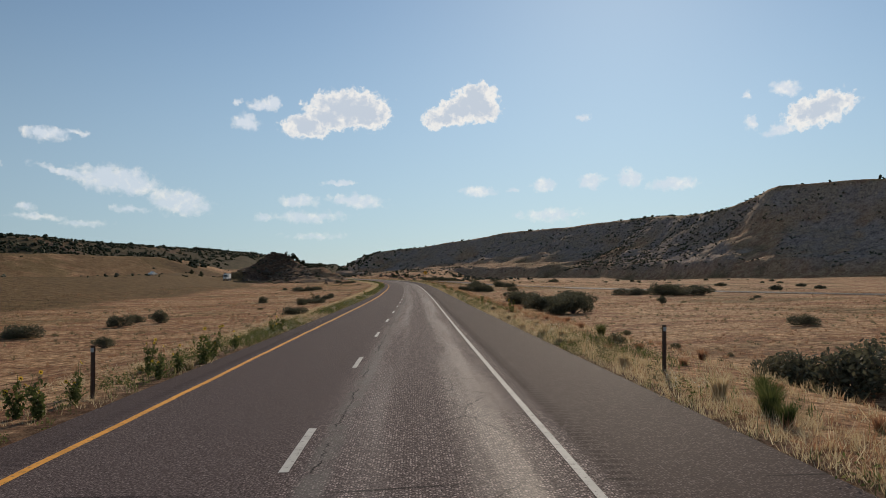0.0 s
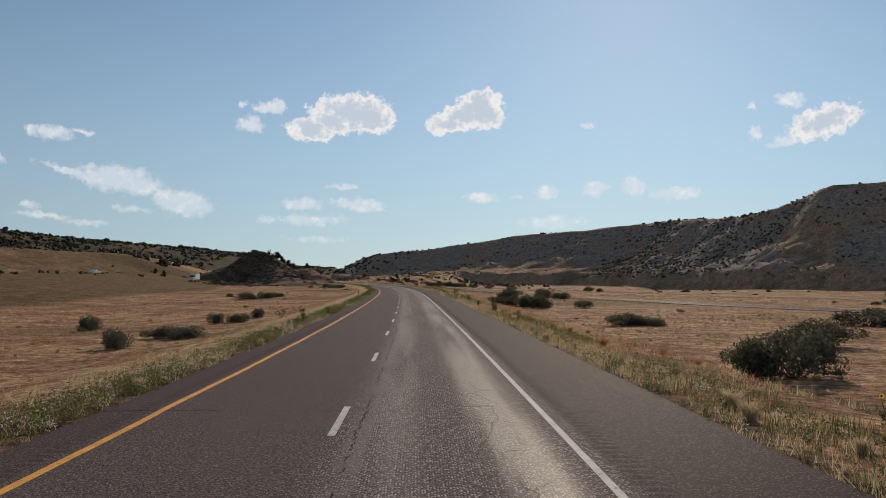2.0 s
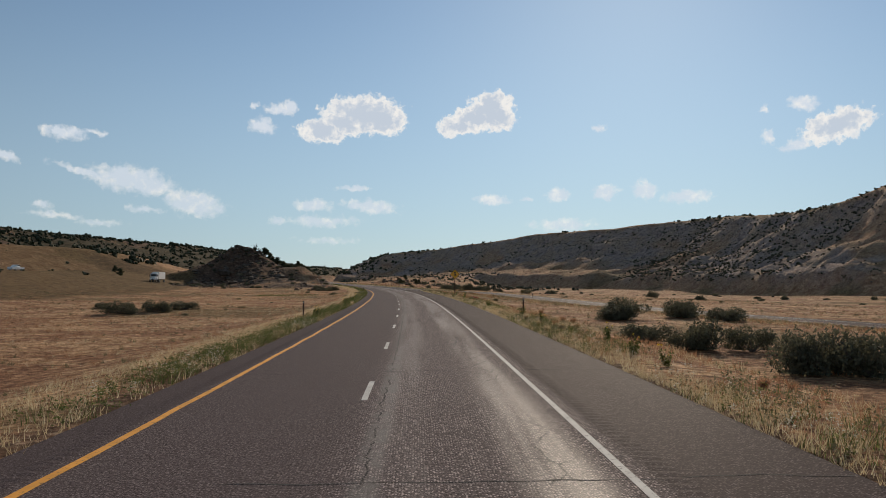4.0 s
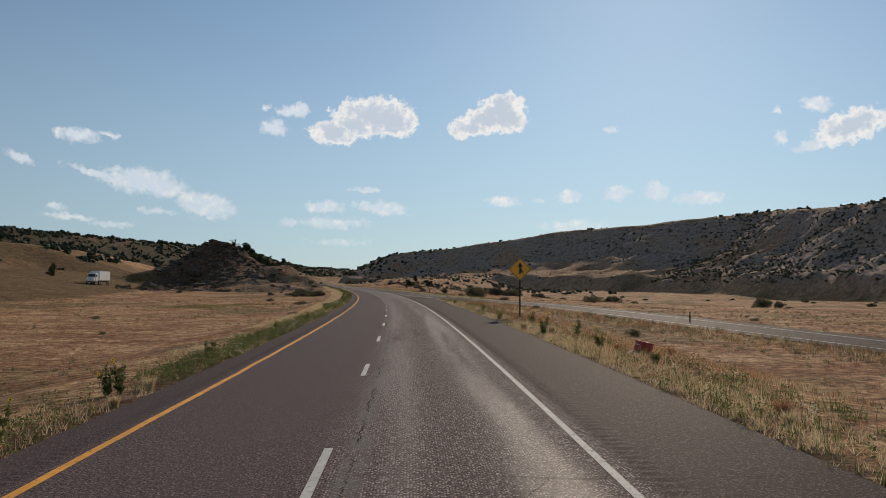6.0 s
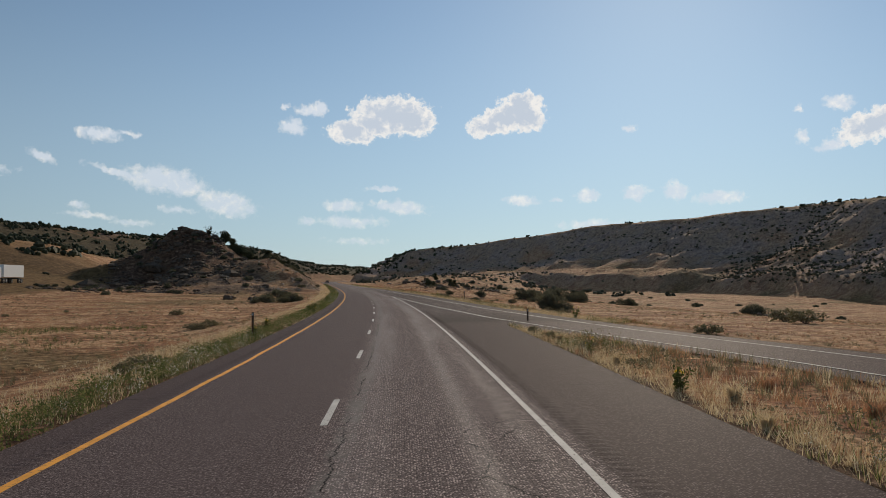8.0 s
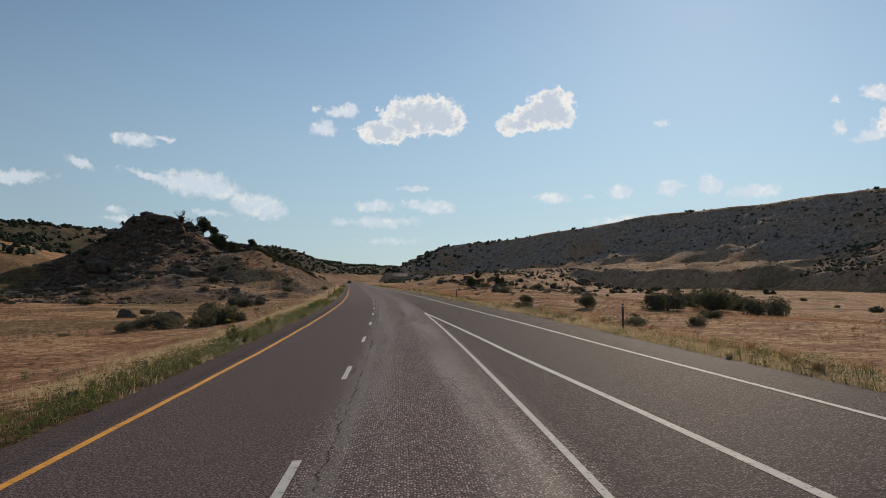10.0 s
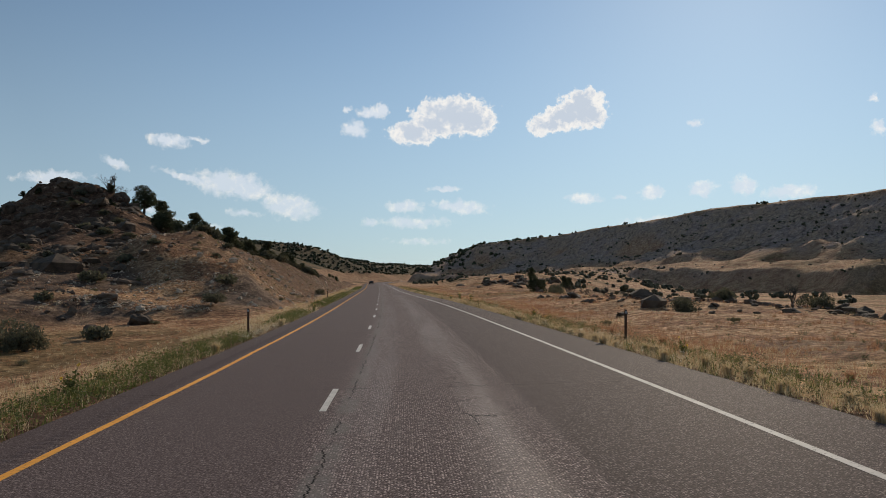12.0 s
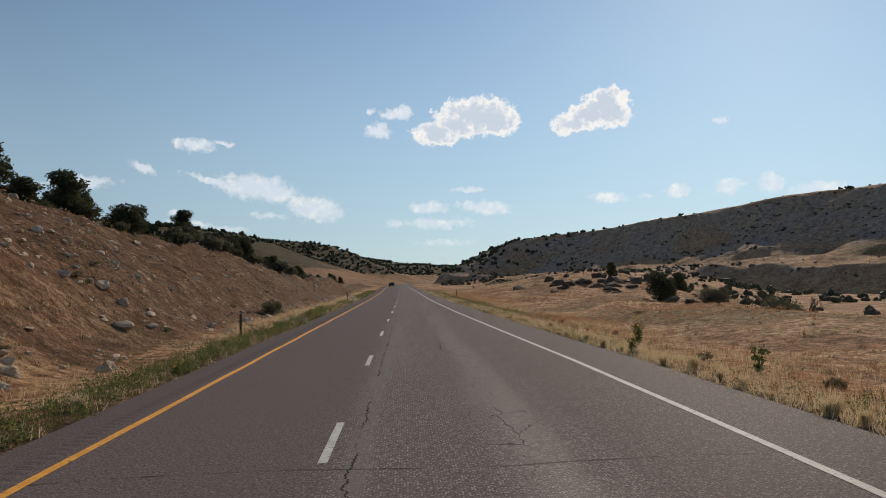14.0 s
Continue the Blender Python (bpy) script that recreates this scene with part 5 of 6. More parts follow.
def scatter(n, s0, s1, o0, o1, seed, test):
    rng = np.random.default_rng(seed)
    s, off = rng.uniform(s0, s1, n), rng.uniform(o0, o1, n)
    x, y = plan(s, off)
    z, rocky, earth, _, _ = ground_parts(s, off)
    keep = test(s, off, x, y, z, rocky, rng)
    return np.stack([x, y, z], -1)[keep]


far_scrub("hillside_scrub", "dark scrub and low junipers dotted over the mesa", scatter(9000, 380, 1150, 60, 420, 5, lambda s, o, x, y, z, r, g: (z > 2) & (r > 0.3) & (fbm(x, y, 30, 4, 71) + g.uniform(-0.4, 0.4, len(s)) > -0.05)), 1.45, SAGE, 51)
# extra scrub, added to darken a slope that would catch the sun
far_scrub("hillside_scrub", "low dark scrub on the steep end of the mesa", scatter(9000, 540, 820, 150, 330, 9, lambda s, o, x, y, z, r, g: (z > 4) & (y - 1.2 * x < 560) & (fbm(x, y, 24, 4, 75) + g.uniform(-0.4, 0.4, len(s)) > -0.1)), 1.5, SAGE, 56)
rubble("mesa_rocks", "broken dark rocks strewn over the face of the mesa", MESA_ROCK, 9000, 400, 1150, 60, 330, 0.75, 83, 3.0)
far_scrub("ridge_woodland", "dark juniper woodland on the far ridge", scatter(22000, 560, 1700, -520, 120, 6, lambda s, o, x, y, z, r, g: (z > 11) & (fbm(x, y, 70, 3, 72) + g.uniform(-0.3, 0.3, len(s)) > -0.42) & ((o < -100) | (s > 1050))), 3.1, JUNIPER, 52)
far_scrub("valley_scrub", "dark bushes in the valley beyond the road", scatter(1500, 600, 1150, 14, 150, 7, lambda s, o, x, y, z, r, g: (z < 16) & (o > 20 + (s < 700) * 10) & (fbm(x, y, 30, 3, 73) + g.uniform(-0.2, 0.2, len(s)) > 0.05)), 2.4, SAGE, 53)
far_scrub("slope_scrub", "small dark shrubs dotted over the brown slopes", scatter(900, 60, 700, -330, -80, 8, lambda s, o, x, y, z, r, g: (z > 3) & (fbm(x, y, 30, 3, 74) + g.uniform(-0.2, 0.2, len(s)) > 0.12)), 1.4, SAGE, 54)


def rim_trees():
    """A broken row of junipers along the mesa's rim."""
    rng = np.random.default_rng(60)
    pts = []
    for (x0, y0, h0, w0), (x1, y1, h1, w1) in zip(MESA, MESA[1:11]):
        d = math.hypot(x1 - x0, y1 - y0)
        nx, ny = (y1 - y0) / d, -(x1 - x0) / d
        for _ in range(int(d / 11)):
            u, q = rng.uniform(), rng.uniform(0, 10)
            x, y = x0 + (x1 - x0) * u + nx * q, y0 + (y1 - y0) * u + ny * q
            s, o = unplan(x, y)
            pts.append((x, y, float(ground_z(s, o))))
    return np.array(pts)


far_scrub("rim_junipers", "scattered junipers along the mesa's rim", rim_trees(), 2.4, JUNIPER, 55)

# ---- posts, sign and litter ----
def box_bm(bm, size, at=(0, 0, 0), bevel=0.0, rot=None):
    m = Matrix.Translation(at) @ (rot or Matrix.Identity(4)) @ Matrix.Diagonal((*size, 1))
    g = bmesh.ops.create_cube(bm, size=1.0, matrix=m)
    if bevel:
        es = list({e for v in g["verts"] for e in v.link_edges})
        bmesh.ops.bevel(bm, geom=es, offset=bevel, segments=2, affect="EDGES", clamp_overlap=True)


def bm_part(name, bm, mat, parent, label="", at=None):
    me = bpy.data.meshes.new(name)
    bm.to_mesh(me)
    bm.free()
    me.materials.append(mat)
    return part(name, me, parent, label, at)


def cyl_bm(bm, r, depth, at=(0, 0, 0), rot=None, seg=16, r2=None):
    bmesh.ops.create_cone(bm, cap_ends=True, segments=seg, radius1=r, radius2=r if r2 is None else r2, depth=depth, matrix=Matrix.Translation(at) @ (rot or Matrix.Identity(4)))


def u_channel(bm, height, wide=0.07, deep=0.035, thick=0.006):
    box_bm(bm, (wide, thick, height), (0, 0, height / 2))
    for sx in (-1, 1):
        box_bm(bm, (thick, deep, height), (sx * (wide / 2 - thick / 2), deep / 2, height / 2))
        box_bm(bm, (0.02, thick, height), (sx * (wide / 2 + 0.006), deep, height / 2))


def make_delineator():
    root = new("delineator_post")
    bm = bmesh.new()
    u_channel(bm, 1.35)
    bm_part("post", bm, RUSTY, root, at=Matrix.Translation((0, 0, -0.15)))
    bm = bmesh.new()
    box_bm(bm, (0.075, 0.012, 0.10), (0, -0.012, 1.10), 0.004)
    bm_part("reflector", bm, GALV, root, "small dull reflector plate")
    return tagged(root, "rusty brown steel delineator post in roadside weeds", "post", "delineator posts along the road")


delineator = make_delineator()
POSTS = ((18.4, -5.65), (19.2, 7.6), (193.5, 8.3), (195.3, -6.5), (263.5, 22.2 - 1.2), (315, -5.5), (324.5, 9.2), (381, 12.0), (448, -5.7), (512, -6.5), (576, -6.4), (440, 9.9), (590, 8.2))
for i, (s, off) in enumerate(POSTS):
    turn = float(np.interp(s, _S, _A))
    m = upright(s, off, 1.0, turn) @ Matrix.Rotation(random.uniform(-0.03, 0.03), 4, "Y")
    if i == 0:
        delineator.matrix_basis = m
    else:
        copy_thing(delineator, m)


def make_sign():
    root = new("merge_sign")
    bm = bmesh.new()
    u_channel(bm, 4.1, 0.075, 0.04)
    bm_part("post", bm, RUSTY, root, "rusty steel sign post", Matrix.Translation((0, 0.012, -0.4)))
    side, mid = 1.06, 3.18
    diamond = Matrix.Translation((0, 0, mid)) @ Matrix.Rotation(radians(45), 4, "Y")

    def plate(name, size, y, mat, thick, parent, label=""):
        bm = bmesh.new()
        box_bm(bm, (size, thick, size), (0, 0, 0))
        bmesh.ops.bevel(bm, geom=[e for e in bm.edges if abs(e.verts[0].co.y - e.verts[1].co.y) > thick * 0.5], offset=0.05 * size, segments=4, affect="EDGES")
        return bm_part(name, bm, mat, parent, label, Matrix.Translation((0, y, 0)) @ diamond)

    plate("back_plate", side, 0.0, GALV, 0.003, root)
    face = plate("face", side, -0.004, SIGN_YELLOW, 0.004, root, "amber yellow diamond sign face")
    plate("border", side - 0.035, -0.0085, SIGN_BLACK, 0.003, root, "thin black border line")
    plate("field", side - 0.075, -0.0125, SIGN_YELLOW, 0.003, root)
    # merge arrow: an upright shaft with a head, and a branch that joins from below on the right
    shapes = {"arrow": [(-0.055, -0.30), (0.06, -0.30), (0.06, -0.06), (0.068, 0.02), (0.075, 0.17), (0.20, 0.13), (0.0, 0.46), (-0.18, 0.15), (-0.055, 0.19)],
              "branch": [(0.062, -0.02), (0.062, -0.13), (0.16, -0.24), (0.235, -0.165), (0.12, -0.04), (0.085, 0.08)]}
    for name, pts in shapes.items():
        bm = bmesh.new()
        lo = [bm.verts.new((x, -0.0145, mid + z)) for x, z in pts]
        bm.faces.new(lo)
        ext = bmesh.ops.extrude_face_region(bm, geom=list(bm.faces))
        for v in ext["geom"]:
            if isinstance(v, bmesh.types.BMVert):
                v.co.y -= 0.003
        bmesh.ops.recalc_face_normals(bm, faces=bm.faces)
        bm_part(name, bm, SIGN_BLACK, root)
    for z in (-0.35, 0.35):
        bm = bmesh.new()
        cyl_bm(bm, 0.012, 0.02, (0, -0.018, mid + z), Matrix.Rotation(radians(90), 4, "X"), 8)
        bm_part("bolt", bm, GALV, root)
    return tagged(root, "yellow diamond merge warning sign on a steel post", "road sign")


sign = make_sign()
sign.matrix_basis = upright(261.3, 8.75, 1.0, float(np.interp(261, _S, _A)))


def make_cooler():
    root = new("cooler_box")
    bm = bmesh.new()
    box_bm(bm, (0.56, 0.34, 0.28), (0, 0, 0.14), 0.03)
    bm_part("body", bm, RED_BOX, root)
    bm = bmesh.new()
    box_bm(bm, (0.58, 0.36, 0.06), (0, 0, 0.313), 0.02)
    bm_part("lid", bm, RED_BOX, root, "faded red lid")
    bm = bmesh.new()
    for sx in (-1, 1):
        box_bm(bm, (0.02, 0.18, 0.03), (sx * 0.295, 0, 0.22), 0.006)
    bm_part("handle", bm, LITTER, root)
    return tagged(root, "faded red plastic cooler box lying in dry roadside grass", "box")


cooler = make_cooler()
cooler.matrix_basis = upright(235.5, 9.0, 1.0, 0.5) @ Euler((0.1, 0.18, 0)).to_matrix().to_4x4()
for s, off, w in ((234.2, 8.2, 0.3), (497, -10.5, 0.55), (520, -12.5, 0.35), (263, 11.5, 0.25)):
    bm = bmesh.new()
    bmesh.ops.create_grid(bm, x_segments=6, y_segments=4, size=0.5)
    for v in bm.verts:
        v.co.z = 0.25 * noise.noise(v.co * 3 + Vector((s, 0, 0)))
        v.co.y *= 0.5
    bmesh.ops.solidify(bm, geom=bm.faces[:], thickness=0.03)
    me = bpy.data.meshes.new("litter")
    bm.to_mesh(me)
    bm.free()
    me.materials.append(LITTER)
    tagged(new("litter", me), "crumpled white litter lying in dry grass", "litter", "litter beside the road").matrix_basis = upright(s, off, w, None, 0.06)


def make_fence():
    """Wire fence across the grassland."""
    root = tagged(new("wire_fence"), "old wire fence on weathered wooden posts in dry grassland", "fence")
    post = None
    line_pts = []
    for i in range(40):
        s = 500 + i * 4.2
        off = 76 - (s - 500) * 0.22
        p = spot(s, off)
        line_pts.append(p)
        if post is None:
            bm = bmesh.new()
            cyl_bm(bm, 0.045, 1.5, (0, 0, 0.45), None, 8, 0.038)
            post = bpy.data.meshes.new("post")
            bm.to_mesh(post)
            bm.free()
            post.materials.append(WOOD_POST)
        part("post", post, root, at=Matrix.Translation(p) @ Euler((random.uniform(-0.05, 0.05), random.uniform(-0.05, 0.05), 0)).to_matrix().to_4x4())
    for h in (0.35, 0.7, 1.05):
        segs = [(a + Vector((0, 0, h)), b + Vector((0, 0, h)), 0.005, 0.005) for a, b in zip(line_pts, line_pts[1:])]
        part("wire", limb_mesh("wire", segs, RUSTY, 3), root)


make_fence()


# ---- vehicles far off ----
def wheel(parent, at, r, w):
    bm = bmesh.new()
    cyl_bm(bm, r, w, (0, 0, 0), Matrix.Rotation(radians(90), 4, "Y"), 20)
    tyre = bm_part("tyre", bm, RUBBER, parent, at=Matrix.Translation(at))
    bm = bmesh.new()
    cyl_bm(bm, r * 0.55, w * 1.06, (0, 0, 0), Matrix.Rotation(radians(90), 4, "Y"), 14)
    bm_part("rim", bm, CHROME, tyre)


def make_truck():
    """A tractor with a box trailer; it faces +y."""
    root = new("box_truck")
    bm = bmesh.new()
    box_bm(bm, (2.55, 9.5, 2.75), (0, -4.0, 2.65), 0.05)
    trailer = bm_part("trailer", bm, WHITE_BODY, root, "plain white box trailer")
    bm = bmesh.new()
    box_bm(bm, (1.0, 14.5, 0.25), (0, -1.5, 1.0), 0.03)
    bm_part("chassis", bm, RUBBER, root)
    bm = bmesh.new()
    box_bm(bm, (2.4, 2.3, 2.5), (0, 2.7, 2.25), 0.18)
    cab = bm_part("cab", bm, WHITE_BODY, root, "white truck cab")
    bm = bmesh.new()
    box_bm(bm, (2.1, 1.9, 1.25), (0, 4.6, 1.55), 0.22)
    bm_part("hood", bm, WHITE_BODY, root)
    bm = bmesh.new()
    box_bm(bm, (2.1, 0.06, 0.85), (0, 3.86, 2.75), 0.02)
    bm_part("windscreen", bm, DARK_GLASS, root)
    for sx in (-1, 1):
        bm = bmesh.new()
        box_bm(bm, (0.05, 0.95, 0.7), (sx * 1.2, 3.1, 2.65), 0.02)
        bm_part("side_window", bm, DARK_GLASS, root)
        bm = bmesh.new()
        box_bm(bm, (0.35, 0.06, 0.22), (sx * 0.75, 5.55, 1.35), 0.03)
        bm_part("headlight", bm, CHROME, root)
        bm = bmesh.new()
        box_bm(bm, (0.08, 0.2, 0.6), (sx * 1.5, 3.9, 2.5), 0.02)
        bm_part("mirror", bm, RUBBER, root)
        for y in (4.5, 0.6, -0.6, -6.8, -7.9):
            wheel(root, (sx * 1.08, y, 0.5), 0.5, 0.34)
    bm = bmesh.new()
    box_bm(bm, (1.5, 0.06, 0.8), (0, 5.56, 1.6), 0.03)
    bm_part("grille", bm, CHROME, root)
    return tagged(root, "white box truck with a long trailer on the far carriageway", "truck")


def make_car(name, body_mat, label, pickup=False):
    """A car that faces +y."""
    root = new(name)
    prof = [(-2.25, 0.35), (-2.3, 0.75), (-2.15, 1.0), (-1.5, 1.05), (-0.95, 1.45), (0.35, 1.47), (1.05, 1.02), (2.1, 0.88), (2.3, 0.6), (2.25, 0.32)]
    if pickup:
        prof = [(-2.7, 0.5), (-2.75, 1.15), (-0.8, 1.18), (-0.75, 1.85), (0.55, 1.88), (1.1, 1.25), (2.55, 1.15), (2.7, 0.8), (2.65, 0.45)]
    bm = bmesh.new()
    w = 0.92
    vs = [bm.verts.new((-w, y, z)) for y, z in prof]
    bm.faces.new(vs)
    ext = bmesh.ops.extrude_face_region(bm, geom=list(bm.faces))
    for v in ext["geom"]:
        if isinstance(v, bmesh.types.BMVert):
            v.co.x += 2 * w
    top = max(z for _, z in prof)
    for v in bm.verts:
        if v.co.z > top - 0.1:
            v.co.x *= 0.82
    bmesh.ops.recalc_face_normals(bm, faces=bm.faces)
    bmesh.ops.bevel(bm, geom=list(bm.edges), offset=0.06, segments=2, affect="EDGES", clamp_overlap=True)
    bm_part("body", bm, body_mat, root)
    hz = top - 0.24
    bm = bmesh.new()
    box_bm(bm, (1.45, 0.04, 0.34), (0, -0.76 if pickup else -1.26, hz), 0.01, Matrix.Rotation(radians(0 if pickup else 35), 4, "X"))
    bm_part("rear_window", bm, DARK_GLASS, root)
    for sx in (-1, 1):
        bm = bmesh.new()
        box_bm(bm, (0.04, 1.1, 0.32), (sx * 0.86, -0.2, hz), 0.01)
        bm_part("side_window", bm, DARK_GLASS, root)
        bm = bmesh.new()
        box_bm(bm, (0.3, 0.06, 0.18), (sx * 0.72, prof[1][0] - 0.02, prof[1][1] + 0.08), 0.02)
        bm_part("tail_lamp", bm, LAMP_RED, root)
        for y in (-1.4, 1.45):
            wheel(root, (sx * 0.82, y, 0.33), 0.33, 0.22)
    return tagged(root, label, "car")


truck = make_truck()
tp = spot(465, -78)
truck.matrix_basis = Matrix.Translation(tp) @ Matrix.Rotation(radians(184), 4, "Z")
car = make_car("car", DARK_BODY, "dark sedan far ahead on the highway")
x, y = plan(752.0, -2.0)
car.matrix_basis = Matrix.Translation((float(x), float(y), float(road_z(752.0, -2.0)))) @ Matrix.Rotation(float(np.interp(752, _S, _A)), 4, "Z")
pickup = make_car("pickup", WHITE_BODY, "white pickup on the far carriageway", True)
pickup.matrix_basis = Matrix.Translation(spot(395, -106)) @ Matrix.Rotation(radians(170), 4, "Z")


# ---- roadside weeds with sunflowers ----
def make_sunflower(seed):
    """A branching weed about 1 m high with leaves and yellow heads."""
    rnd, rng = random.Random(seed), np.random.default_rng(seed)
    root = new("wild_sunflower")
    segs, tips = [], []
    for i in range(7):
        d = Vector((rnd.uniform(-0.35, 0.35), rnd.uniform(-0.35, 0.35), 1)).normalized()
        L = rnd.uniform(0.5, 1.0)
        a = Vector((rnd.uniform(-0.05, 0.05), rnd.uniform(-0.05, 0.05), -0.05))
        segs += [(a, a + d * L * 0.6, 0.009, 0.007), (a + d * L * 0.6, a + d * L + Vector((rnd.uniform(-0.06, 0.06), rnd.uniform(-0.06, 0.06), 0)), 0.007, 0.003)]
        tips.append((a, a + d * L))
    for i in range(0, len(segs), 2):
        part("stem", limb_mesh("stem", segs[i:i + 2], GREEN_WEED, 4), root)
    lobes = [(*(a.lerp(b, u)), 0.10, 0.10, 0.10) for a, b in tips for u in (0.25, 0.5, 0.75)]
    v, f = cloud_of_leaves(lobes, 260, 0.055, rng)
    part("foliage", mesh_from("foliage", v, f, GREEN_WEED), root)
    for a, b in rnd.sample(tips, 4):
        face = Euler((radians(rnd.uniform(40, 100)), 0, rnd.uniform(-0.9, 0.9))).to_matrix().to_4x4()
        m = Matrix.Translation(b) @ face
        k = 13
        vs, fs = [], []
        for i in range(k):
            t = 2 * math.pi * i / k
            c, q = math.cos(t), math.sin(t)
            for r, w, z in ((0.016, -0.010, 0), (0.016, 0.010, 0), (0.052, 0.0, 0.004)):
                vs.append((c * r - q * w, q * r + c * w, z))
            fs.append((3 * i, 3 * i + 1, 3 * i + 2))
        head = part("flower_head", mesh_from("petals", np.array(vs), np.array(fs), PETAL), root, "yellow sunflower head", m)
        bm = bmesh.new()
        bmesh.ops.create_uvsphere(bm, u_segments=8, v_segments=5, radius=0.019)
        for q in bm.verts:
            q.co.z *= 0.5
        bm_part("disc", bm, SEEDS, head)
    return tagged(root, "leafy wild sunflower weed with small yellow heads", "flower", "wild sunflowers along the road")


sunflowers = [make_sunflower(400 + i) for i in range(4)]
for i in range(95):
    if i < 65:
        s, off = random.uniform(6, 560), LEFT_EDGE - random.uniform(0.15, 1.3)
        if fbm(np.array([s]), np.array([0.0]), 20, 3, 80)[0] < -0.1:
            continue
    else:
        s = random.uniform(8, 540)
        off = float(right_edge(s)) + random.uniform(0.4, 2.2)
    plant(sunflowers, s, off, random.uniform(0.55, 1.05), random.uniform(0.8, 1.15))
for s, off, k in ((25.9, -5.1, 1.6), (27.3, -5.2, 1.5), (23.6, -5.2, 1.1), (21.8, -5.2, 1.2), (17.7, -5.7, 1.2), (15.8, -5.6, 1.3), (16.1, -6.2, 1.3), (38.5, -5.2, 1.3), (41, -5.3, 1.2), (31, -5.3, 1.0), (377.3, -5.5, 1.4), (378.9, -5.7, 1.3), (172, 8.6, 1.1), (166, 8.0, 1.0)):
    plant(sunflowers, s, off, k * 0.8)

# ---- bunch grass on the pavement's edge ----
def make_bunch(name, mat, seed, label, category, group, tall=0.36, n=260):
    rng = np.random.default_rng(seed)
    root = new(name)
    for part_name, share in (("blade_tuft", 0.7), ("seed_tuft", 0.3)):
        k = int(n * share)
        a, b = rng.uniform(0, 2 * np.pi, k), rng.uniform(0, 2 * np.pi, k)
        r0, h = rng.uniform(0, 0.09, k), tall * rng.uniform(0.55, 1.1, k) * (1.15 if share < 0.5 else 1)
        out = rng.uniform(0.05, 0.75, k) * h
        base = np.stack([np.cos(a) * r0, np.sin(a) * r0, np.full(k, -0.03)], -1)
        mid = base + np.stack([np.cos(a) * out * 0.35, np.sin(a) * out * 0.35, h * 0.65], -1)
        tip = base + np.stack([np.cos(a) * out, np.sin(a) * out, h], -1)
        side = np.stack([np.cos(b), np.sin(b), b * 0], -1) * 0.006
        v = np.stack([base - side, base + side, mid + side * 0.7, mid - side * 0.7, tip], 1).reshape(-1, 3)
        q = np.arange(k)[:, None] * 5
        f = np.concatenate([q + np.array([0, 1, 2]), q + np.array([0, 2, 3]), q + np.array([3, 2, 4])])
        part(part_name, mesh_from(part_name, v, f, mat), root)
    return tagged(root, label, category, group)


bunches = [make_bunch("bunch_grass", STRAW, 500 + i, "pale rounded tuft of bunch grass at the pavement edge", "grass", "bunch grass along the edge") for i in range(3)]
s = 418.0
while s < 545:
    plant(bunches, s, float(right_edge(s)) + random.uniform(0.1, 0.8), random.uniform(0.45, 1.1), random.uniform(0.85, 1.15))
    s += random.uniform(0.5, 2.0)
for i in range(60):
    s = random.uniform(5, 420)
    plant(bunches, s, float(right_edge(s)) + random.uniform(0.15, 1.5), random.uniform(0.7, 1.4))
for i in range(50):
    plant(bunches, random.uniform(5, 560), LEFT_EDGE - random.uniform(0.15, 2.0), random.uniform(0.6, 1.3))
green_bunches = [make_bunch("tall_weed", GREEN_WEED, 520 + i, "tall feathery green weed at the pavement edge", "weed", "tall weeds along the edge", 0.55, 420) for i in range(2)]
for s, off, k in ((13.2, 7.5, 1.6), (14.2, 7.9, 1.5), (12.4, 7.4, 1.2), (34, 9.5, 1.7), (16, 8.6, 1.2), (120, 7.6, 1.0), (231, 8.0, 1.1), (286, 7.9, 1.0)):
    plant(green_bunches, s, off, k * 0.62)
rust_bunches = [make_bunch("rust_grass", RUST_GRASS, 540 + i, "rusty tuft of dry grass behind the verge", "grass", "rusty grass along the verge", 0.34, 220) for i in range(2)]
for i in range(90):
    s = random.uniform(5, 540)
    plant(rust_bunches, s, float(right_edge(s)) + random.uniform(1.0, 4.5), random.uniform(0.7, 1.3), 0.85)

for off in np.arange(4.2, 7.2, 0.16):
    plant(green_bunches, 275.5 + random.uniform(-0.05, 0.05), float(off), random.uniform(0.12, 0.3))

# ---- grass ----
V = 640
grass("verge_straw", "pale straw grass along the pavement's right edge", STRAW, 0, V, 0.02, 1.5, 30, 0.26, 0.016, 8, (7.0, -0.35, 3), 1.0, True, 1)
grass("verge_straw", "pale straw grass behind the right verge", STRAW, 0, V, 1.0, 6.0, 6, 0.24, 0.020, 7, (7.0, -0.1, 3), 1.0, True, 21)
grass("verge_rust_grass", "rusty brown dry grass behind the right verge", RUST_GRASS, 0, V, 0.5, 6.0, 8, 0.27, 0.018, 7, (9.0, 0.0, 4), 0.8, True, 2)
leafy("verge_flowers", "clumps of small white flowers on the left verge", WHITE_FLOWER, 0, V, -0.1, -1.3, 3.0, 0.30, 34, 0.020, (8.0, 0.12, 41), 34)
leafy("verge_flowers", "clumps of small pale flowers on the right verge", WHITE_FLOWER, 0, V, 0.1, 1.6, 1.6, 0.26, 30, 0.018, (8.0, 0.18, 43), 35)
grass("verge_weeds", "green roadside weeds on the left verge", GREEN_WEED, 0, V, -0.02, -1.6, 14, 0.32, 0.018, 7, (14.0, -0.20, 5), edge=True, seed=3)
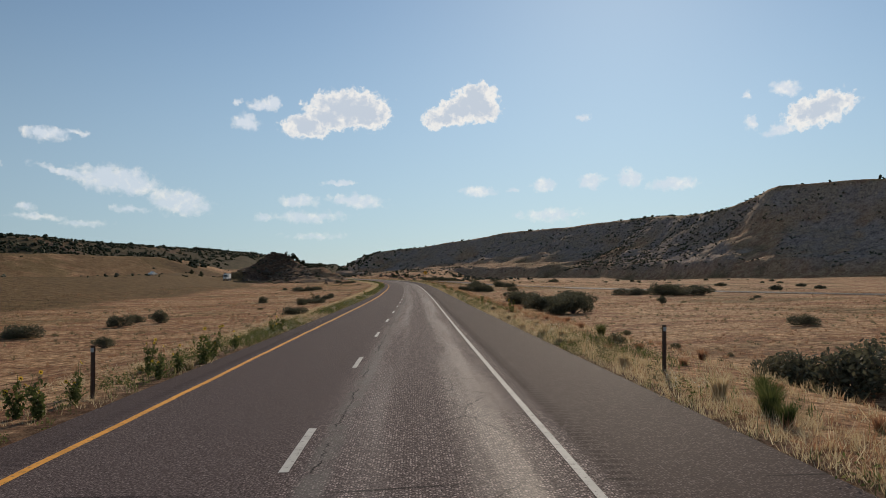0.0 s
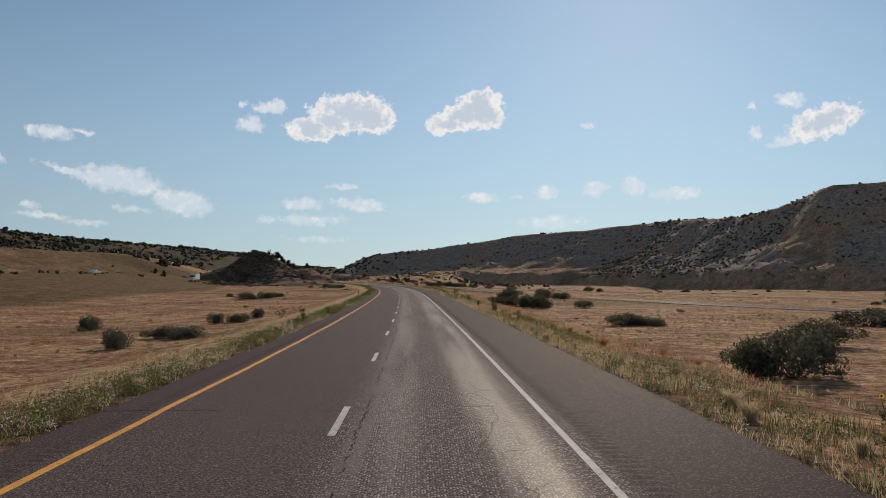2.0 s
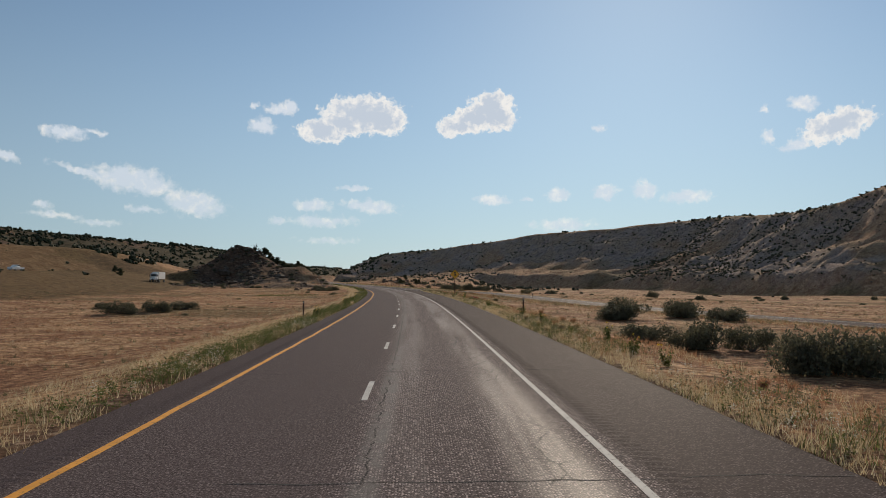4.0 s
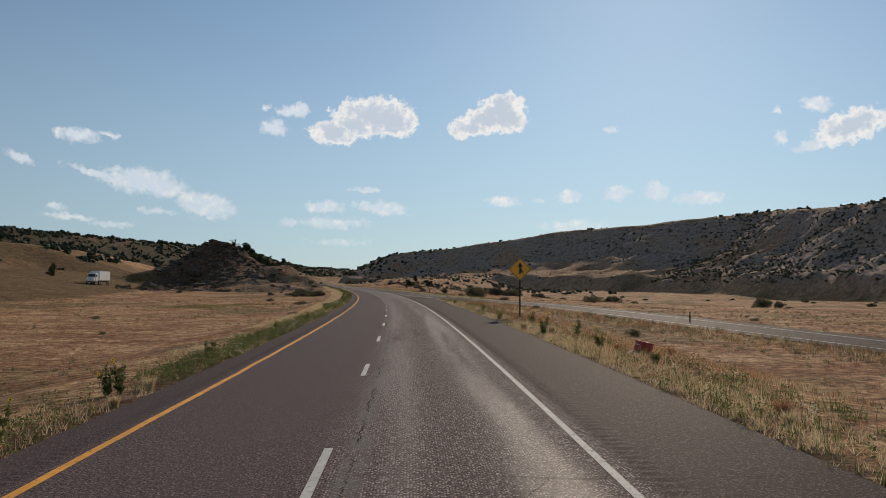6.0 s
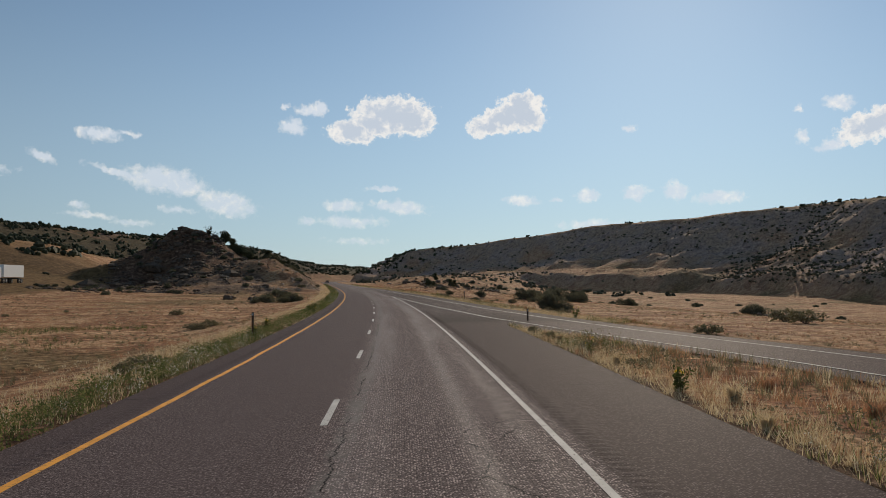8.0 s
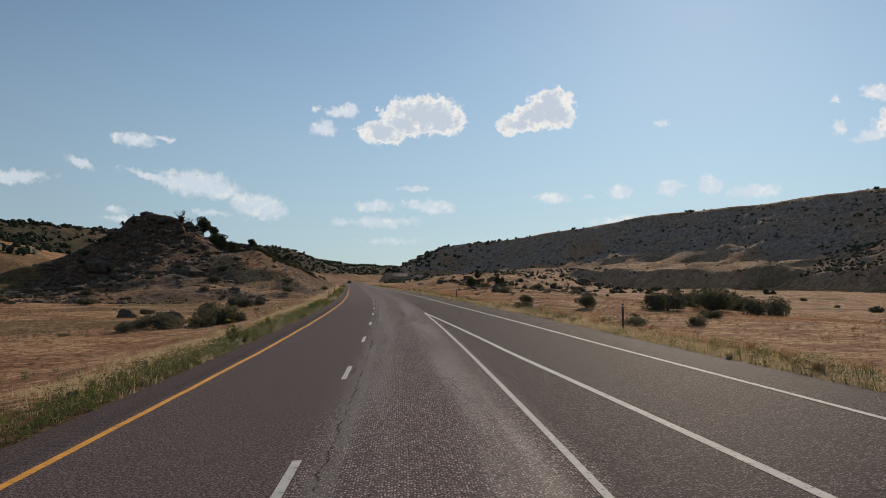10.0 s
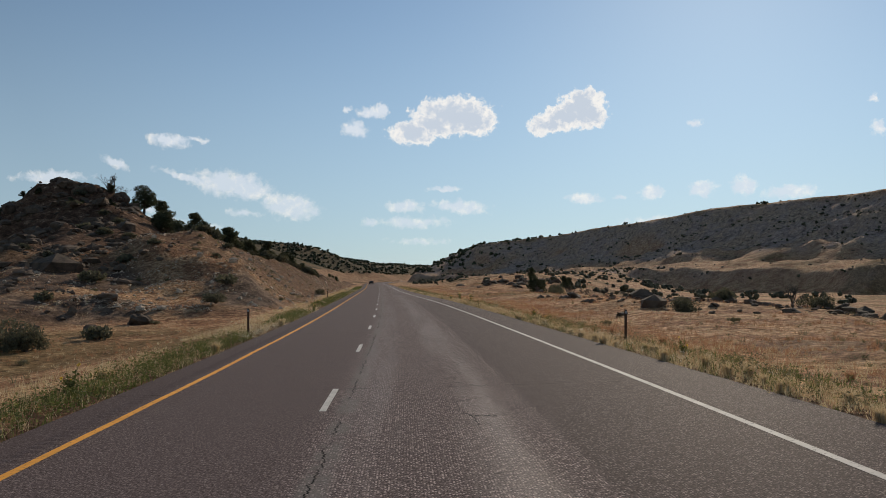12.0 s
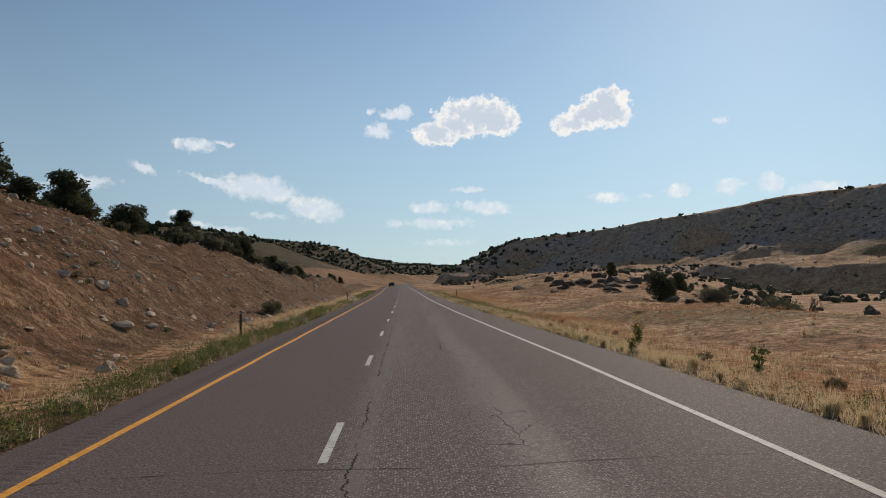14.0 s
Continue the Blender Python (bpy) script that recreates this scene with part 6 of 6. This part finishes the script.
leafy("verge_leaves", "leafy green roadside weeds on the left verge", GREEN_WEED, 0, V, -0.02, -1.5, 8.0, 0.36, 34, 0.030, (14.0, -0.28, 5), 31)
leafy("verge_leaves", "grey-green leafy weeds on the right verge", PALE_BUSH, 0, V, 0.1, 2.6, 1.6, 0.42, 26, 0.035, (6.0, -0.05, 17), 32)
leafy("verge_leaves", "leafy green roadside weeds on the right verge", GREEN_WEED, 0, V, 0.05, 2.2, 2.4, 0.30, 26, 0.030, (9.0, -0.02, 7), 33)
grass("verge_straw", "pale straw grass on the left verge", STRAW, 0, V, -0.05, -4.0, 8, 0.28, 0.016, 8, (8.0, -0.22, 6), 1.0, True, 4)
grass("verge_weeds", "green weeds on the right verge", GREEN_WEED, 0, V, 0.05, 2.6, 7, 0.32, 0.020, 8, (9.0, -0.02, 7), edge=True, seed=5)
grass("field_grass", "dry straw grass of the grassland", STRAW, -10, 700, -3.0, -42, 1.7, 0.15, 0.022, 6, (5.0, 0.0, 9), 1.3, edge=True, seed=6)
grass("field_grass", "dry straw grass of the grassland", STRAW, -10, 700, 2.5, 48, 1.7, 0.15, 0.022, 6, (5.0, 0.0, 10), 1.3, edge=True, seed=7)
grass("field_rust_grass", "rusty dry grass of the grassland", RUST_GRASS, -10, 700, -3.0, -42, 1.7, 0.15, 0.022, 6, (5.0, 0.0, 12), 1.3, edge=True, seed=8)
grass("field_rust_grass", "rusty dry grass of the grassland", RUST_GRASS, -10, 700, 2.5, 48, 1.7, 0.15, 0.022, 6, (5.0, 0.0, 13), 1.3, edge=True, seed=9)
grass("field_rust_grass", "rusty dry grass beside the merging lane", RUST_GRASS, 400, 640, 2.0, 38, 4.0, 0.20, 0.026, 7, (9.0, -0.12, 18), 1.0, True, 19)

for lo, hi, sd in ((-4.0, -60, 26), (4.0, 66, 28)):
    grass("field_tufts", "low grey-brown tufts of scrub in the dry grassland", PALE_BUSH, -10, 680, lo, hi, 0.30, 0.26, 0.026, 16, (11.0, 0.02, sd), 1.1, True, sd)
    grass("field_tufts", "rusty tufts of dry grass in the grassland", RUST_GRASS, -10, 680, lo, hi, 0.45, 0.24, 0.024, 14, (7.0, 0.05, sd + 1), 1.1, True, sd + 1)


def ramp_weeds(name, label, mat, n, height, count, seed):
    """Tall weeds on the bank beside the ramp."""
    rng = np.random.default_rng(seed)
    s = rng.uniform(185, 312, n)
    off = ramp_left(s) - 1.35 - rng.uniform(0.0, 1.0, n) ** 1.6 * 4.0
    keep = outside(s, off) & (fbm(s, off, 5.0, 3, seed) + rng.uniform(-0.3, 0.3, n) > -0.2)
    s, off = s[keep], off[keep]
    v, f = blades(s, off, height * rng.uniform(0.5, 1.3, len(s)), 0.022, count, 0.7, rng=rng)
    tagged(new(name, mesh_from(name, v, f, mat)), label, "weeds", kind="stuff")


ramp_weeds("ramp_weeds", "tall grey-green weeds on the bank beside the ramp", PALE_BUSH, 1500, 0.36, 12, 61)
ramp_weeds("ramp_weeds", "tall rusty grass on the bank beside the ramp", RUST_GRASS, 1800, 0.30, 10, 62)
ramp_weeds("ramp_weeds", "tall straw grass on the bank beside the ramp", STRAW, 1800, 0.28, 10, 63)
grass("slope_grass", "tufts of dry grass on the cut slope", STRAW, 470, 660, -7, -32, 2.0, 0.17, 0.022, 7, (6.0, 0.26, 14), seed=11, bare=1.0)
grass("slope_grass", "rusty tufts of dry grass on the cut slope", RUST_GRASS, 470, 660, -7, -32, 2.2, 0.18, 0.022, 8, (6.0, 0.12, 15), seed=12, bare=1.0)
grass("slope_weeds", "yellow-green weeds in patches on the cut slope", GREEN_WEED, 474, 640, -8, -24, 1.6, 0.22, 0.024, 9, (6.0, 0.30, 46), seed=47, bare=1.0)
grass("green_patch", "strip of green grass in a damp hollow", GREEN_WEED, 318, 338, -16, -30, 5, 0.3, 0.03, 6, (8.0, -0.1, 16), seed=10)
